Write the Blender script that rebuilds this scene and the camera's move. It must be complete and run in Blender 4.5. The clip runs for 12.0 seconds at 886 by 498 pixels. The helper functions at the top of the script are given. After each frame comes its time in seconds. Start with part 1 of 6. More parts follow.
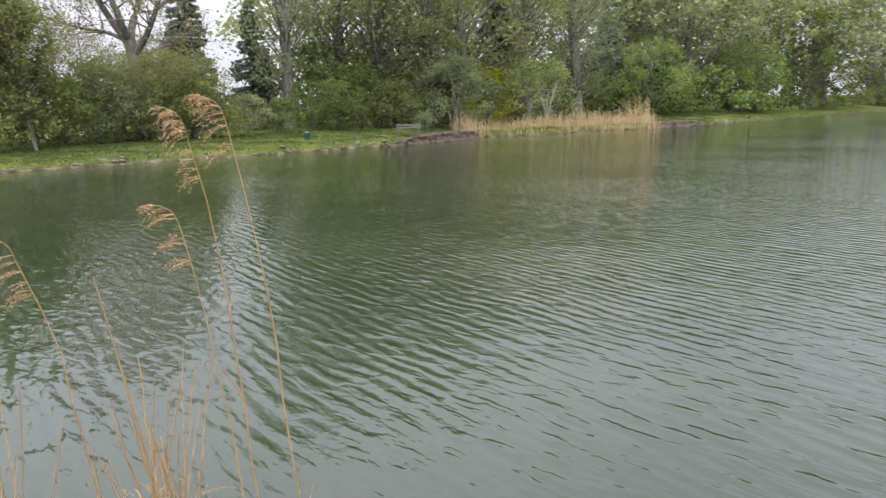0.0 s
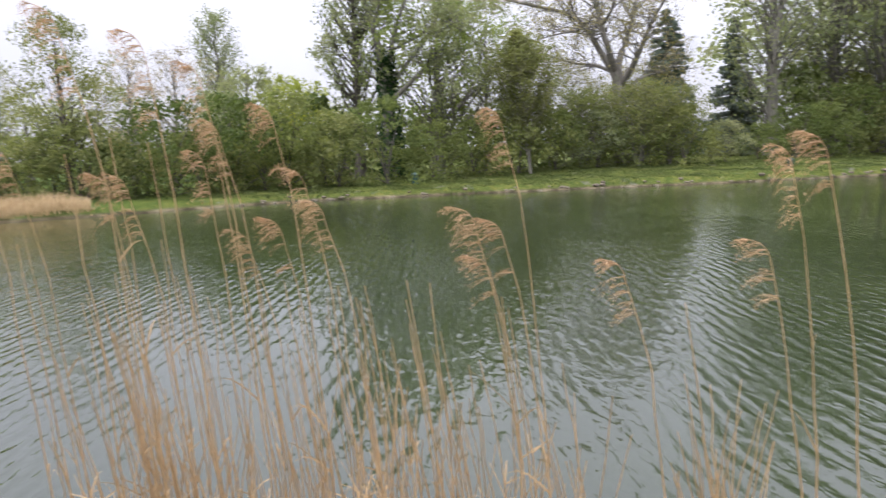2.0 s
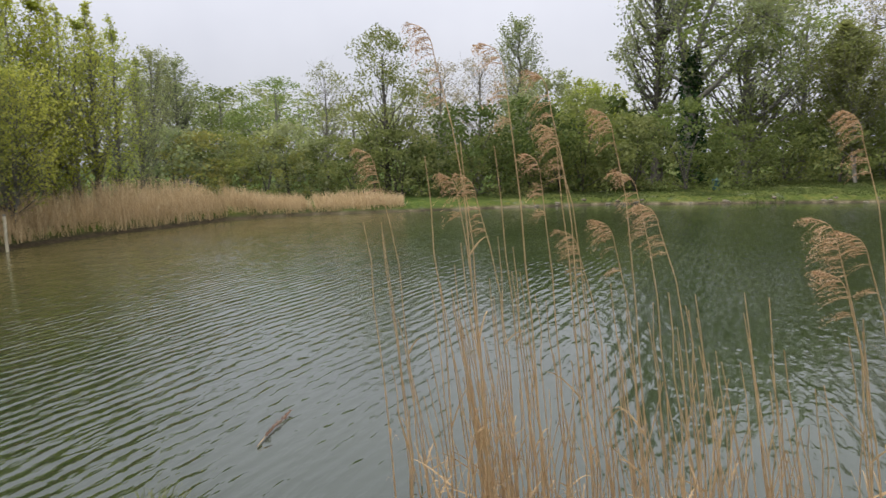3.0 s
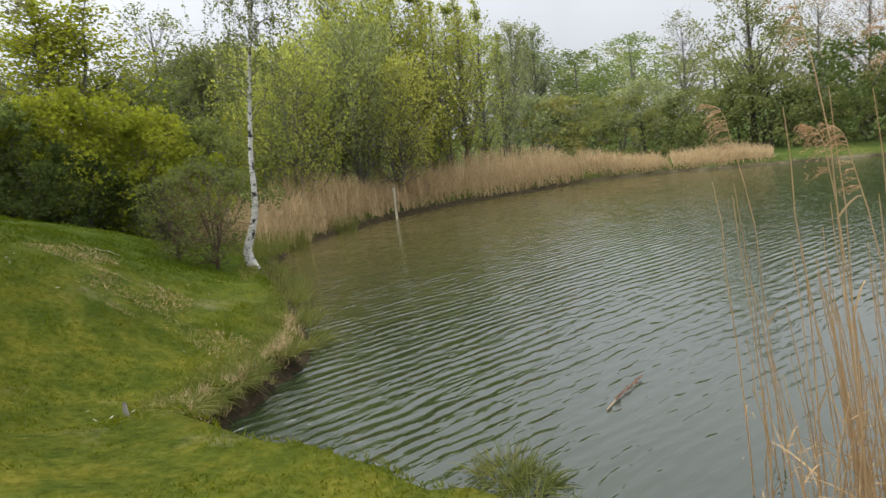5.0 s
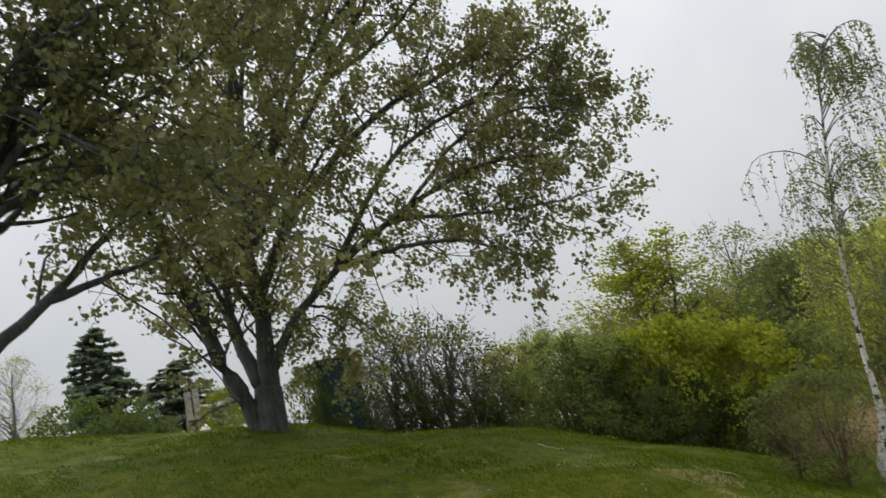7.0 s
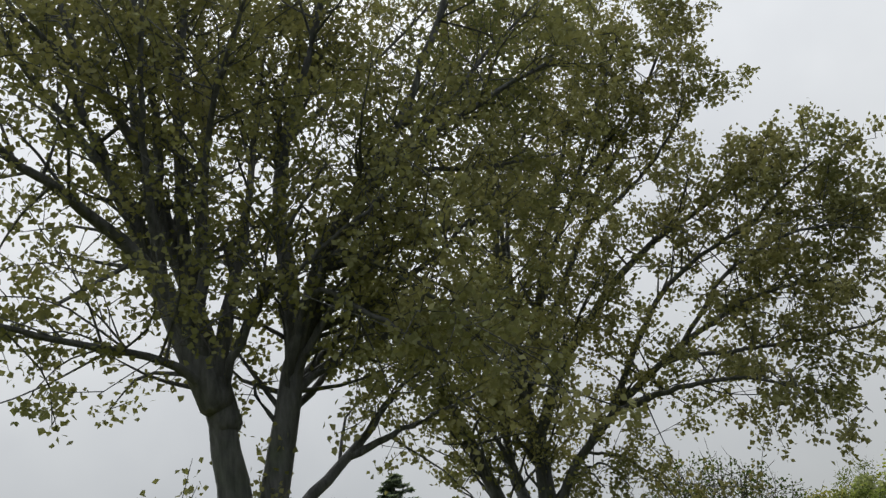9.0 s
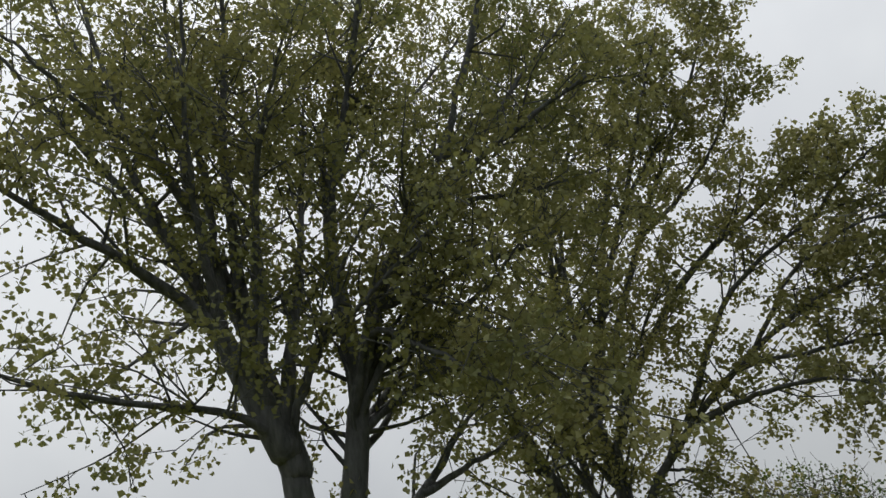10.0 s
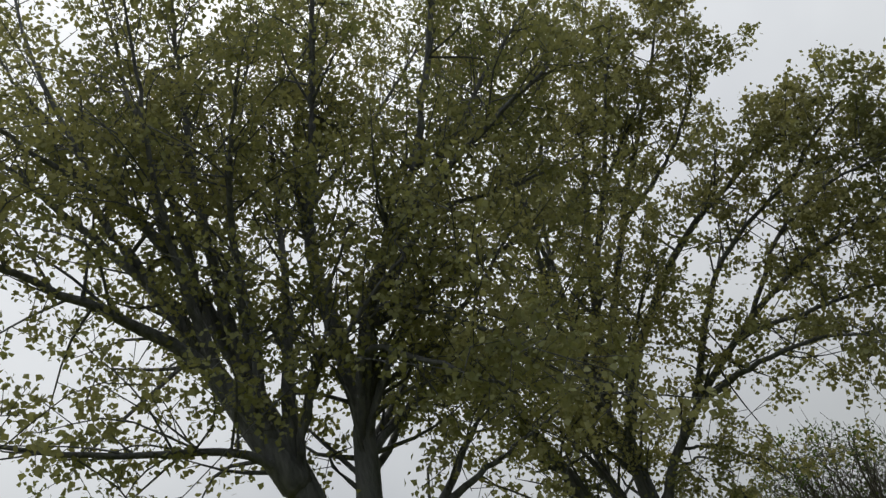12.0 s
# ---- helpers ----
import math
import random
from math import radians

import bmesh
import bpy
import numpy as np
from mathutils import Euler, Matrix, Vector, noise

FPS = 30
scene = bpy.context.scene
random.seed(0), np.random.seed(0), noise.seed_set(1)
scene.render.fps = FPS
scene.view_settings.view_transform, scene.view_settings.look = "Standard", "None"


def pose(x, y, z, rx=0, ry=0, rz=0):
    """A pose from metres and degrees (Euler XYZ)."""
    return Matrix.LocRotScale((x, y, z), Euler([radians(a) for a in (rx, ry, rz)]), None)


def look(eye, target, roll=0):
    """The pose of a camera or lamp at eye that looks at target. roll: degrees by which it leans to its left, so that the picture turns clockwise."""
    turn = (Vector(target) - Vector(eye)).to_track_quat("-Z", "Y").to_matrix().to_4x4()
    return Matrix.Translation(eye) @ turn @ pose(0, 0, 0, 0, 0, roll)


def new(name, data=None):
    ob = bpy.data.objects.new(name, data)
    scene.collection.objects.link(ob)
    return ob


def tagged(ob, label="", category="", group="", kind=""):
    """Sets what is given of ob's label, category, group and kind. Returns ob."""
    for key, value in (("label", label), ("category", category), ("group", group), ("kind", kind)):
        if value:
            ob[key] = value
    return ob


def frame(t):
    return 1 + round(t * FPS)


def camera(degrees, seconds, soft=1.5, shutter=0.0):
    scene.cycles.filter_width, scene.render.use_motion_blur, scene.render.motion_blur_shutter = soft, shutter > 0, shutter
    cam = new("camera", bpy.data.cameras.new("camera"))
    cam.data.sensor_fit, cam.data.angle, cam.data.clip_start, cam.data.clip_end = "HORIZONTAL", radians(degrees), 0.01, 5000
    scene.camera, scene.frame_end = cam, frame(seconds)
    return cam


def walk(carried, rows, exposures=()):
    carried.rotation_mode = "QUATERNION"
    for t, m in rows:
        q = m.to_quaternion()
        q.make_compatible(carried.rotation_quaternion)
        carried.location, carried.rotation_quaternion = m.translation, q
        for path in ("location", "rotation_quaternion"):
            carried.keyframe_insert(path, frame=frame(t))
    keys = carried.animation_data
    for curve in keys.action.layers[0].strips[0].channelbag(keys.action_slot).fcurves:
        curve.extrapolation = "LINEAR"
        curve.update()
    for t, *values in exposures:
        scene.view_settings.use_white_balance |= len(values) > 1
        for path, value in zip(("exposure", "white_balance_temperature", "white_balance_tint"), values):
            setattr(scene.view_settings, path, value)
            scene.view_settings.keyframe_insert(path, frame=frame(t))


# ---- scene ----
def aim(x, y, z, heading, pitch, roll):
    """A camera at x, y, z; heading in degrees to the left of +y."""
    return pose(x, y, z, 0, 0, heading) @ pose(0, 0, 0, 90 + pitch) @ pose(0, 0, 0, 0, 0, roll)


cam = camera(61.32, 12.0, soft=1.35, shutter=0.18)
walk(cam, [
    (0.0, aim(0.616, -0.101, 1.414, -39.71, -10.62, -1.51)),
    (0.5, aim(0.508, -0.060, 1.449, -33.32, -10.67, -1.34)),
    (1.0, aim(0.374, 0.012, 1.437, -27.68, -10.96, -1.17)),
    (1.5, aim(0.273, 0.015, 1.458, -19.40, -9.24, -1.64)),
    (2.0, aim(0.141, 0.022, 1.471, -5.43, -7.67, -1.91)),
    (2.5, aim(0.007, 0.013, 1.482, 7.66, -6.92, -1.39)),
    (3.0, aim(-0.060, -0.063, 1.484, 16.34, -6.85, -1.22)),
    (3.5, aim(-0.069, -0.083, 1.491, 23.68, -6.82, -1.80)),
    (3.7, aim(-0.068, -0.084, 1.484, 26.63, -6.96, -1.85)),
    (5.3, aim(-0.010, 0.035, 1.520, 48.24, -7.41, -7.28)),
    (5.5, aim(-0.025, 0.024, 1.534, 51.80, -6.35, -8.19)),
    (6.0, aim(-0.126, -0.041, 1.565, 64.72, -1.13, -10.17)),
    (6.5, aim(-0.152, -0.084, 1.600, 75.70, 7.02, -12.45)),
    (7.0, aim(-0.159, -0.109, 1.623, 82.94, 14.39, -12.89)),
    (7.5, aim(-0.172, -0.102, 1.633, 88.84, 20.84, -14.03)),
    (7.7, aim(-0.173, -0.088, 1.632, 91.22, 23.39, -14.10)),
    (9.3, aim(0.056, 0.094, 1.659, 103.64, 28.93, -10.21)),
    (9.5, aim(0.052, 0.108, 1.664, 104.12, 29.15, -10.60)),
    (10.0, aim(0.011, 0.140, 1.674, 107.19, 31.83, -13.80)),
    (10.5, aim(-0.061, 0.177, 1.687, 109.46, 32.29, -15.73)),
    (11.0, aim(-0.076, 0.186, 1.692, 108.88, 32.52, -18.04)),
    (11.5, aim(-0.048, 0.157, 1.688, 106.67, 33.36, -20.36)),
    (12.0, aim(-0.085, 0.130, 1.693, 105.81, 32.26, -22.03)),
], exposures=[(0.0, 1.0, 6200, 16), (0.5, 1.38, 6080, 23), (1.5, 1.42, 6080, 23), (2.1, 0.85, 6150, 17), (2.5, 0.55, 6250, 14), (3.7, 0.55, 6350, 13), (5.5, 0.7, 6450, 9), (6.0, 0.48, 6500, 9), (6.5, 0.38, 6550, 8), (7.0, 0.14, 6600, 6),
               (7.7, 0.04, 6620, 6), (9.5, -0.1, 6600, 6), (12.0, -0.14, 6600, 6)])

# ---------- sky and light ----------
world = bpy.data.worlds.new("overcast_sky")
scene.world = world
world.use_nodes = True
wn, wl = world.node_tree.nodes, world.node_tree.links
wn.clear()
w_out, w_bg = wn.new("ShaderNodeOutputWorld"), wn.new("ShaderNodeBackground")
w_sky, w_noise, w_ramp = wn.new("ShaderNodeTexSky"), wn.new("ShaderNodeTexNoise"), wn.new("ShaderNodeValToRGB")
w_scale, w_mix = wn.new("ShaderNodeMixRGB"), wn.new("ShaderNodeMixRGB")
w_sky.sky_type, w_sky.sun_disc = "NISHITA", False
w_sky.sun_elevation, w_sky.sun_rotation = radians(64), radians(240)
w_scale.blend_type, w_scale.inputs[0].default_value = "MULTIPLY", 1.0
w_scale.inputs[2].default_value = (0.1, 0.1, 0.1, 1)
wl.new(w_sky.outputs[0], w_scale.inputs[1])
w_noise.inputs["Scale"].default_value, w_noise.inputs["Detail"].default_value = 1.7, 5.0
w_noise.inputs["Roughness"].default_value = 0.55
w_ramp.color_ramp.elements[0].position, w_ramp.color_ramp.elements[1].position = 0.3, 0.72
w_ramp.color_ramp.elements[0].color = (0.595, 0.60, 0.635, 1)
w_ramp.color_ramp.elements[1].color = (0.81, 0.81, 0.83, 1)
wl.new(w_noise.outputs[0], w_ramp.inputs[0])
w_mix.inputs[0].default_value = 0.88
wl.new(w_scale.outputs[0], w_mix.inputs[1])
wl.new(w_ramp.outputs[0], w_mix.inputs[2])
w_tc, w_sep, w_rng, w_grad = wn.new("ShaderNodeTexCoord"), wn.new("ShaderNodeSeparateXYZ"), wn.new("ShaderNodeMapRange"), wn.new("ShaderNodeMixRGB")
wl.new(w_tc.outputs["Generated"], w_sep.inputs[0])
wl.new(w_sep.outputs[2], w_rng.inputs[0])
w_rng.inputs[1].default_value, w_rng.inputs[2].default_value, w_rng.inputs[3].default_value, w_rng.inputs[4].default_value = 0.0, 1.0, 0.82, 2.4
w_grad.blend_type, w_grad.inputs[0].default_value = "MULTIPLY", 1.0
wl.new(w_mix.outputs[0], w_grad.inputs[1])
wl.new(w_rng.outputs[0], w_grad.inputs[2])
wl.new(w_grad.outputs[0], w_bg.inputs[0])
w_bg.inputs[1].default_value = 0.76
wl.new(w_bg.outputs[0], w_out.inputs[0])

sun = new("sun", bpy.data.lights.new("sun", "SUN"))
sun.data.energy, sun.data.angle, sun.data.color = 3.4, radians(85), (1.0, 0.975, 0.93)
sun.matrix_world = look((0, 0, 0), (math.sin(radians(240)) * -0.44, math.cos(radians(240)) * -0.44, -0.9))


# ---------- materials ----------
def shader(name):
    m = bpy.data.materials.new(name)
    m.use_nodes = True
    nt = m.node_tree
    return m, nt, nt.nodes["Principled BSDF"]


def ramp_of(nt, fac, colours):
    r = nt.nodes.new("ShaderNodeValToRGB")
    while len(r.color_ramp.elements) < len(colours):
        r.color_ramp.elements.new(0.5)
    for e, (p, c) in zip(r.color_ramp.elements, colours):
        e.position, e.color = p, (*c, 1)
    nt.links.new(fac, r.inputs[0])
    return r.outputs[0]


def noise_of(nt, scale, detail=4.0, rough=0.6, stretch=None, kind="Object", turn=0.0):
    tc, mp, n = nt.nodes.new("ShaderNodeTexCoord"), nt.nodes.new("ShaderNodeMapping"), nt.nodes.new("ShaderNodeTexNoise")
    nt.links.new(tc.outputs[kind], mp.inputs[0])
    if stretch:
        mp.inputs["Scale"].default_value = stretch
    mp.inputs["Rotation"].default_value = (0, 0, turn)
    nt.links.new(mp.outputs[0], n.inputs["Vector"])
    n.inputs["Scale"].default_value, n.inputs["Detail"].default_value, n.inputs["Roughness"].default_value = scale, detail, rough
    return n.outputs[0]


def mixed(nt, fac, a, b, mode="MIX"):
    x = nt.nodes.new("ShaderNodeMixRGB")
    x.blend_type = mode
    for s, v in ((x.inputs[0], fac), (x.inputs[1], a), (x.inputs[2], b)):
        if isinstance(v, (int, float)):
            s.default_value = v
        elif isinstance(v, tuple):
            s.default_value = (*v, 1)
        else:
            nt.links.new(v, s)
    return x.outputs[0]


def bump_of(nt, bs, height, strength, distance):
    b = nt.nodes.new("ShaderNodeBump")
    b.inputs["Strength"].default_value, b.inputs["Distance"].default_value = strength, distance
    nt.links.new(height, b.inputs["Height"])
    nt.links.new(b.outputs[0], bs.inputs["Normal"])
    return b


def leaf_mat(name, dark, mid, light, glow=0.35, rough=0.55, through_tint=(1.4, 1.46, 0.85), gloss=0.05):
    """Leaves: each its own tone, light shining through."""
    m, nt, bs = shader(name)
    geo, info = nt.nodes.new("ShaderNodeNewGeometry"), nt.nodes.new("ShaderNodeObjectInfo")
    dark, light = [tuple(0.5 * c + 0.5 * k for c, k in zip(end, mid)) for end in (dark, light)]
    col = ramp_of(nt, geo.outputs["Random Per Island"], [(0.0, dark), (0.55, mid), (1.0, light)])
    big = ramp_of(nt, noise_of(nt, 0.7, 2.0), [(0.3, (0.72, 0.78, 0.7)), (0.7, (1.2, 1.15, 1.1))])
    col = mixed(nt, 1.0, col, big, "MULTIPLY")
    tone = ramp_of(nt, info.outputs["Random"], [(0.0, (0.85, 0.9, 0.85)), (1.0, (1.15, 1.1, 1.05))])
    col = mixed(nt, 1.0, col, tone, "MULTIPLY")
    nt.links.new(col, bs.inputs["Base Color"])
    bs.inputs["Roughness"].default_value = rough
    bs.inputs["Specular IOR Level"].default_value = gloss
    tr, mx = nt.nodes.new("ShaderNodeBsdfTranslucent"), nt.nodes.new("ShaderNodeMixShader")
    nt.links.new(mixed(nt, 1.0, col, through_tint, "MULTIPLY"), tr.inputs[0])
    mx.inputs[0].default_value = glow
    nt.links.new(bs.outputs[0], mx.inputs[1])
    nt.links.new(tr.outputs[0], mx.inputs[2])
    nt.links.new(mx.outputs[0], nt.nodes["Material Output"].inputs[0])
    return m


def bark_mat(name, dark, light, scale=9.0, depth=0.03):
    m, nt, bs = shader(name)
    n = noise_of(nt, scale, 6.0, 0.65, (1, 1, 0.22))
    col = ramp_of(nt, n, [(0.32, dark), (0.68, light)])
    moss = ramp_of(nt, noise_of(nt, 1.3, 3.0), [(0.55, (1, 1, 1)), (0.8, (0.75, 0.9, 0.6))])
    nt.links.new(mixed(nt, 1.0, col, moss, "MULTIPLY"), bs.inputs["Base Color"])
    bs.inputs["Roughness"].default_value = 0.9
    bump_of(nt, bs, n, 0.8, depth)
    return m


def plain_mat(name, dark, light, scale=6.0, rough=0.7, strength=0.2, distance=0.01, metal=0.0):
    m, nt, bs = shader(name)
    n = noise_of(nt, scale, 5.0, 0.6)
    nt.links.new(ramp_of(nt, n, [(0.3, dark), (0.7, light)]), bs.inputs["Base Color"])
    bs.inputs["Roughness"].default_value, bs.inputs["Metallic"].default_value = rough, metal
    bump_of(nt, bs, n, strength, distance)
    return m


def straw_mat(name, dark, mid, light):
    m, nt, bs = shader(name)
    geo = nt.nodes.new("ShaderNodeNewGeometry")
    col = ramp_of(nt, geo.outputs["Random Per Island"], [(0.0, dark), (0.5, mid), (1.0, light)])
    streak = ramp_of(nt, noise_of(nt, 14.0, 3.0, 0.6, (1, 1, 0.15)), [(0.3, (0.8, 0.78, 0.75)), (0.7, (1.15, 1.12, 1.1))])
    nt.links.new(mixed(nt, 1.0, col, streak, "MULTIPLY"), bs.inputs["Base Color"])
    bs.inputs["Roughness"].default_value = 0.65
    bs.inputs["Specular IOR Level"].default_value = 0.3
    tr, mx = nt.nodes.new("ShaderNodeBsdfTranslucent"), nt.nodes.new("ShaderNodeMixShader")
    nt.links.new(col, tr.inputs[0])
    mx.inputs[0].default_value = 0.25
    nt.links.new(bs.outputs[0], mx.inputs[1])
    nt.links.new(tr.outputs[0], mx.inputs[2])
    nt.links.new(mx.outputs[0], nt.nodes["Material Output"].inputs[0])
    return m


LEAF_MID = leaf_mat("leaf_mid_green", (0.092, 0.112, 0.046), (0.138, 0.160, 0.068), (0.195, 0.220, 0.100), 0.5)
LEAF_GREY = leaf_mat("leaf_grey_green", (0.165, 0.180, 0.124), (0.205, 0.223, 0.154), (0.250, 0.269, 0.190), 0.58, 0.55, (1.45, 1.5, 0.9))
LEAF_YELLOW = leaf_mat("leaf_fresh_yellow_green", (0.164, 0.178, 0.022), (0.214, 0.230, 0.032), (0.270, 0.284, 0.054), 0.46)
LEAF_BUD = leaf_mat("leaf_brownish_bud", (0.165, 0.155, 0.092), (0.245, 0.230, 0.145), (0.335, 0.315, 0.205), 0.45)
LEAF_SAGE = leaf_mat("leaf_sage_green", (0.115, 0.128, 0.058), (0.160, 0.175, 0.082), (0.215, 0.230, 0.118), 0.45)
LEAF_BRIGHT = leaf_mat("leaf_bright_green", (0.120, 0.154, 0.060), (0.175, 0.220, 0.090), (0.250, 0.300, 0.135), 0.5)
LEAF_DARK = leaf_mat("leaf_dark_green", (0.046, 0.066, 0.024), (0.074, 0.100, 0.037), (0.115, 0.145, 0.057), 0.4)
LEAF_POPLAR = leaf_mat("leaf_poplar", (0.222, 0.222, 0.130), (0.250, 0.250, 0.146), (0.280, 0.280, 0.166), 0.34, 0.8, (1.30, 1.22, 0.80), 0.03)
LEAF_FRESH = leaf_mat("leaf_young_pale_green", (0.215, 0.232, 0.070), (0.300, 0.320, 0.105), (0.390, 0.405, 0.170), 0.62, 0.55, (1.5, 1.5, 0.85))
LEAF_OLIVE = leaf_mat("leaf_budding_olive", (0.140, 0.140, 0.056), (0.200, 0.195, 0.082), (0.280, 0.262, 0.125), 0.5)
LEAF_PALE = leaf_mat("leaf_pale_blossom", (0.130, 0.150, 0.060), (0.220, 0.245, 0.120), (0.360, 0.380, 0.250), 0.45)
LEAF_PINK = leaf_mat("leaf_pinkish_bud", (0.182, 0.154, 0.126), (0.308, 0.266, 0.224), (0.476, 0.420, 0.378), 0.3)
NEEDLE = leaf_mat("needles_dark", (0.100, 0.122, 0.126), (0.138, 0.164, 0.168), (0.178, 0.206, 0.208), 0.4)
IVY = leaf_mat("leaf_ivy", (0.014, 0.036, 0.014), (0.030, 0.060, 0.024), (0.054, 0.096, 0.036), 0.15)
BARK_GREY = bark_mat("bark_grey", (0.075, 0.070, 0.058), (0.19, 0.18, 0.15))
BARK_DARK = bark_mat("bark_dark", (0.038, 0.034, 0.026), (0.11, 0.10, 0.08))
BARK_POPLAR = bark_mat("bark_poplar", (0.052, 0.056, 0.061), (0.145, 0.150, 0.156), 14.0, 0.07)
STRAW = straw_mat("dry_reed_straw", (0.33, 0.20, 0.09), (0.48, 0.335, 0.175), (0.62, 0.48, 0.31))
STRAW_PINK = straw_mat("dry_reed_bed", (0.37, 0.275, 0.145), (0.50, 0.385, 0.215), (0.62, 0.50, 0.31))
PLUME = straw_mat("reed_plume", (0.36, 0.22, 0.11), (0.48, 0.32, 0.175), (0.60, 0.43, 0.27))
GRASS = leaf_mat("grass_blade", (0.078, 0.094, 0.006), (0.120, 0.140, 0.010), (0.170, 0.182, 0.022), 0.3, gloss=0.03)
GRASS_LUSH = leaf_mat("lush_grass_blade", (0.054, 0.076, 0.005), (0.086, 0.114, 0.008), (0.128, 0.154, 0.017), 0.3, gloss=0.03)
BANK_GRASS = leaf_mat("bank_grass_blade", (0.058, 0.078, 0.034), (0.072, 0.092, 0.040), (0.088, 0.108, 0.050), 0.35, gloss=0.03)
SEDGE = leaf_mat("sedge_blade", (0.081, 0.103, 0.029), (0.161, 0.172, 0.057), (0.322, 0.276, 0.138), 0.3)
BARK_OAK = bark_mat("bark_oak", (0.085, 0.078, 0.066), (0.20, 0.185, 0.16))
BARK_PALE = bark_mat("bark_pale", (0.13, 0.125, 0.105), (0.28, 0.265, 0.225))
BARK_WHITE = bark_mat("bark_whitish", (0.20, 0.19, 0.165), (0.38, 0.36, 0.32))
STONE = plain_mat("bank_stone", (0.060, 0.050, 0.034), (0.145, 0.122, 0.086), 7.0, 0.85, 0.5, 0.02)
WEATHERED = plain_mat("weathered_wood", (0.20, 0.18, 0.15), (0.42, 0.40, 0.36), 11.0, 0.85, 0.4, 0.005)
BENCH_WOOD = plain_mat("bench_wood", (0.05, 0.045, 0.036), (0.115, 0.105, 0.085), 11.0, 0.85, 0.4, 0.005)
PALE_WOOD = plain_mat("pale_wood", (0.30, 0.26, 0.17), (0.50, 0.45, 0.32), 11.0, 0.8, 0.4, 0.005)
POST_WOOD = plain_mat("post_wood", (0.44, 0.40, 0.29), (0.66, 0.61, 0.47), 11.0, 0.8, 0.4, 0.005)
WHITE_STONE = plain_mat("white_stone", (0.55, 0.53, 0.49), (0.8, 0.78, 0.74), 8.0, 0.8, 0.3, 0.01)
GREEN_PLASTIC = plain_mat("green_sheet", (0.010, 0.032, 0.028), (0.020, 0.056, 0.050), 3.0, 0.85, 0.1, 0.005)
TEAL = plain_mat("teal_sheet", (0.014, 0.046, 0.036), (0.028, 0.072, 0.058), 3.0, 0.5, 0.1, 0.005)
ROOF = plain_mat("orange_roof_tile", (0.36, 0.14, 0.07), (0.5, 0.22, 0.12), 5.0, 0.85, 0.4, 0.02)
PLASTER = plain_mat("house_plaster", (0.5, 0.45, 0.38), (0.66, 0.6, 0.52), 4.0, 0.9, 0.1, 0.005)
WET_PLUME = straw_mat("wet_reed_plume", (0.16, 0.08, 0.05), (0.23, 0.12, 0.078), (0.29, 0.16, 0.105))
SOIL = plain_mat("bank_soil", (0.024, 0.016, 0.011), (0.080, 0.057, 0.039), 5.0, 0.95, 0.6, 0.04)
TWIG = plain_mat("dead_twig", (0.06, 0.042, 0.026), (0.15, 0.105, 0.065), 20.0, 0.9, 0.3, 0.005)


def birch_mat():
    m, nt, bs = shader("bark_birch")
    band = noise_of(nt, 5.0, 5.0, 0.7, (1.2, 1.2, 7.0))
    spot = noise_of(nt, 4.0, 3.0, 0.6, (2.2, 2.2, 2.0))
    col = ramp_of(nt, band, [(0.34, (0.03, 0.028, 0.026)), (0.39, (0.5, 0.48, 0.44)), (0.7, (0.76, 0.74, 0.70))])
    dark = ramp_of(nt, spot, [(0.39, (0.06, 0.054, 0.048)), (0.43, (1, 1, 1))])
    nt.links.new(mixed(nt, 1.0, col, dark, "MULTIPLY"), bs.inputs["Base Color"])
    bs.inputs["Roughness"].default_value = 0.7
    bump_of(nt, bs, band, 0.4, 0.01)
    return m


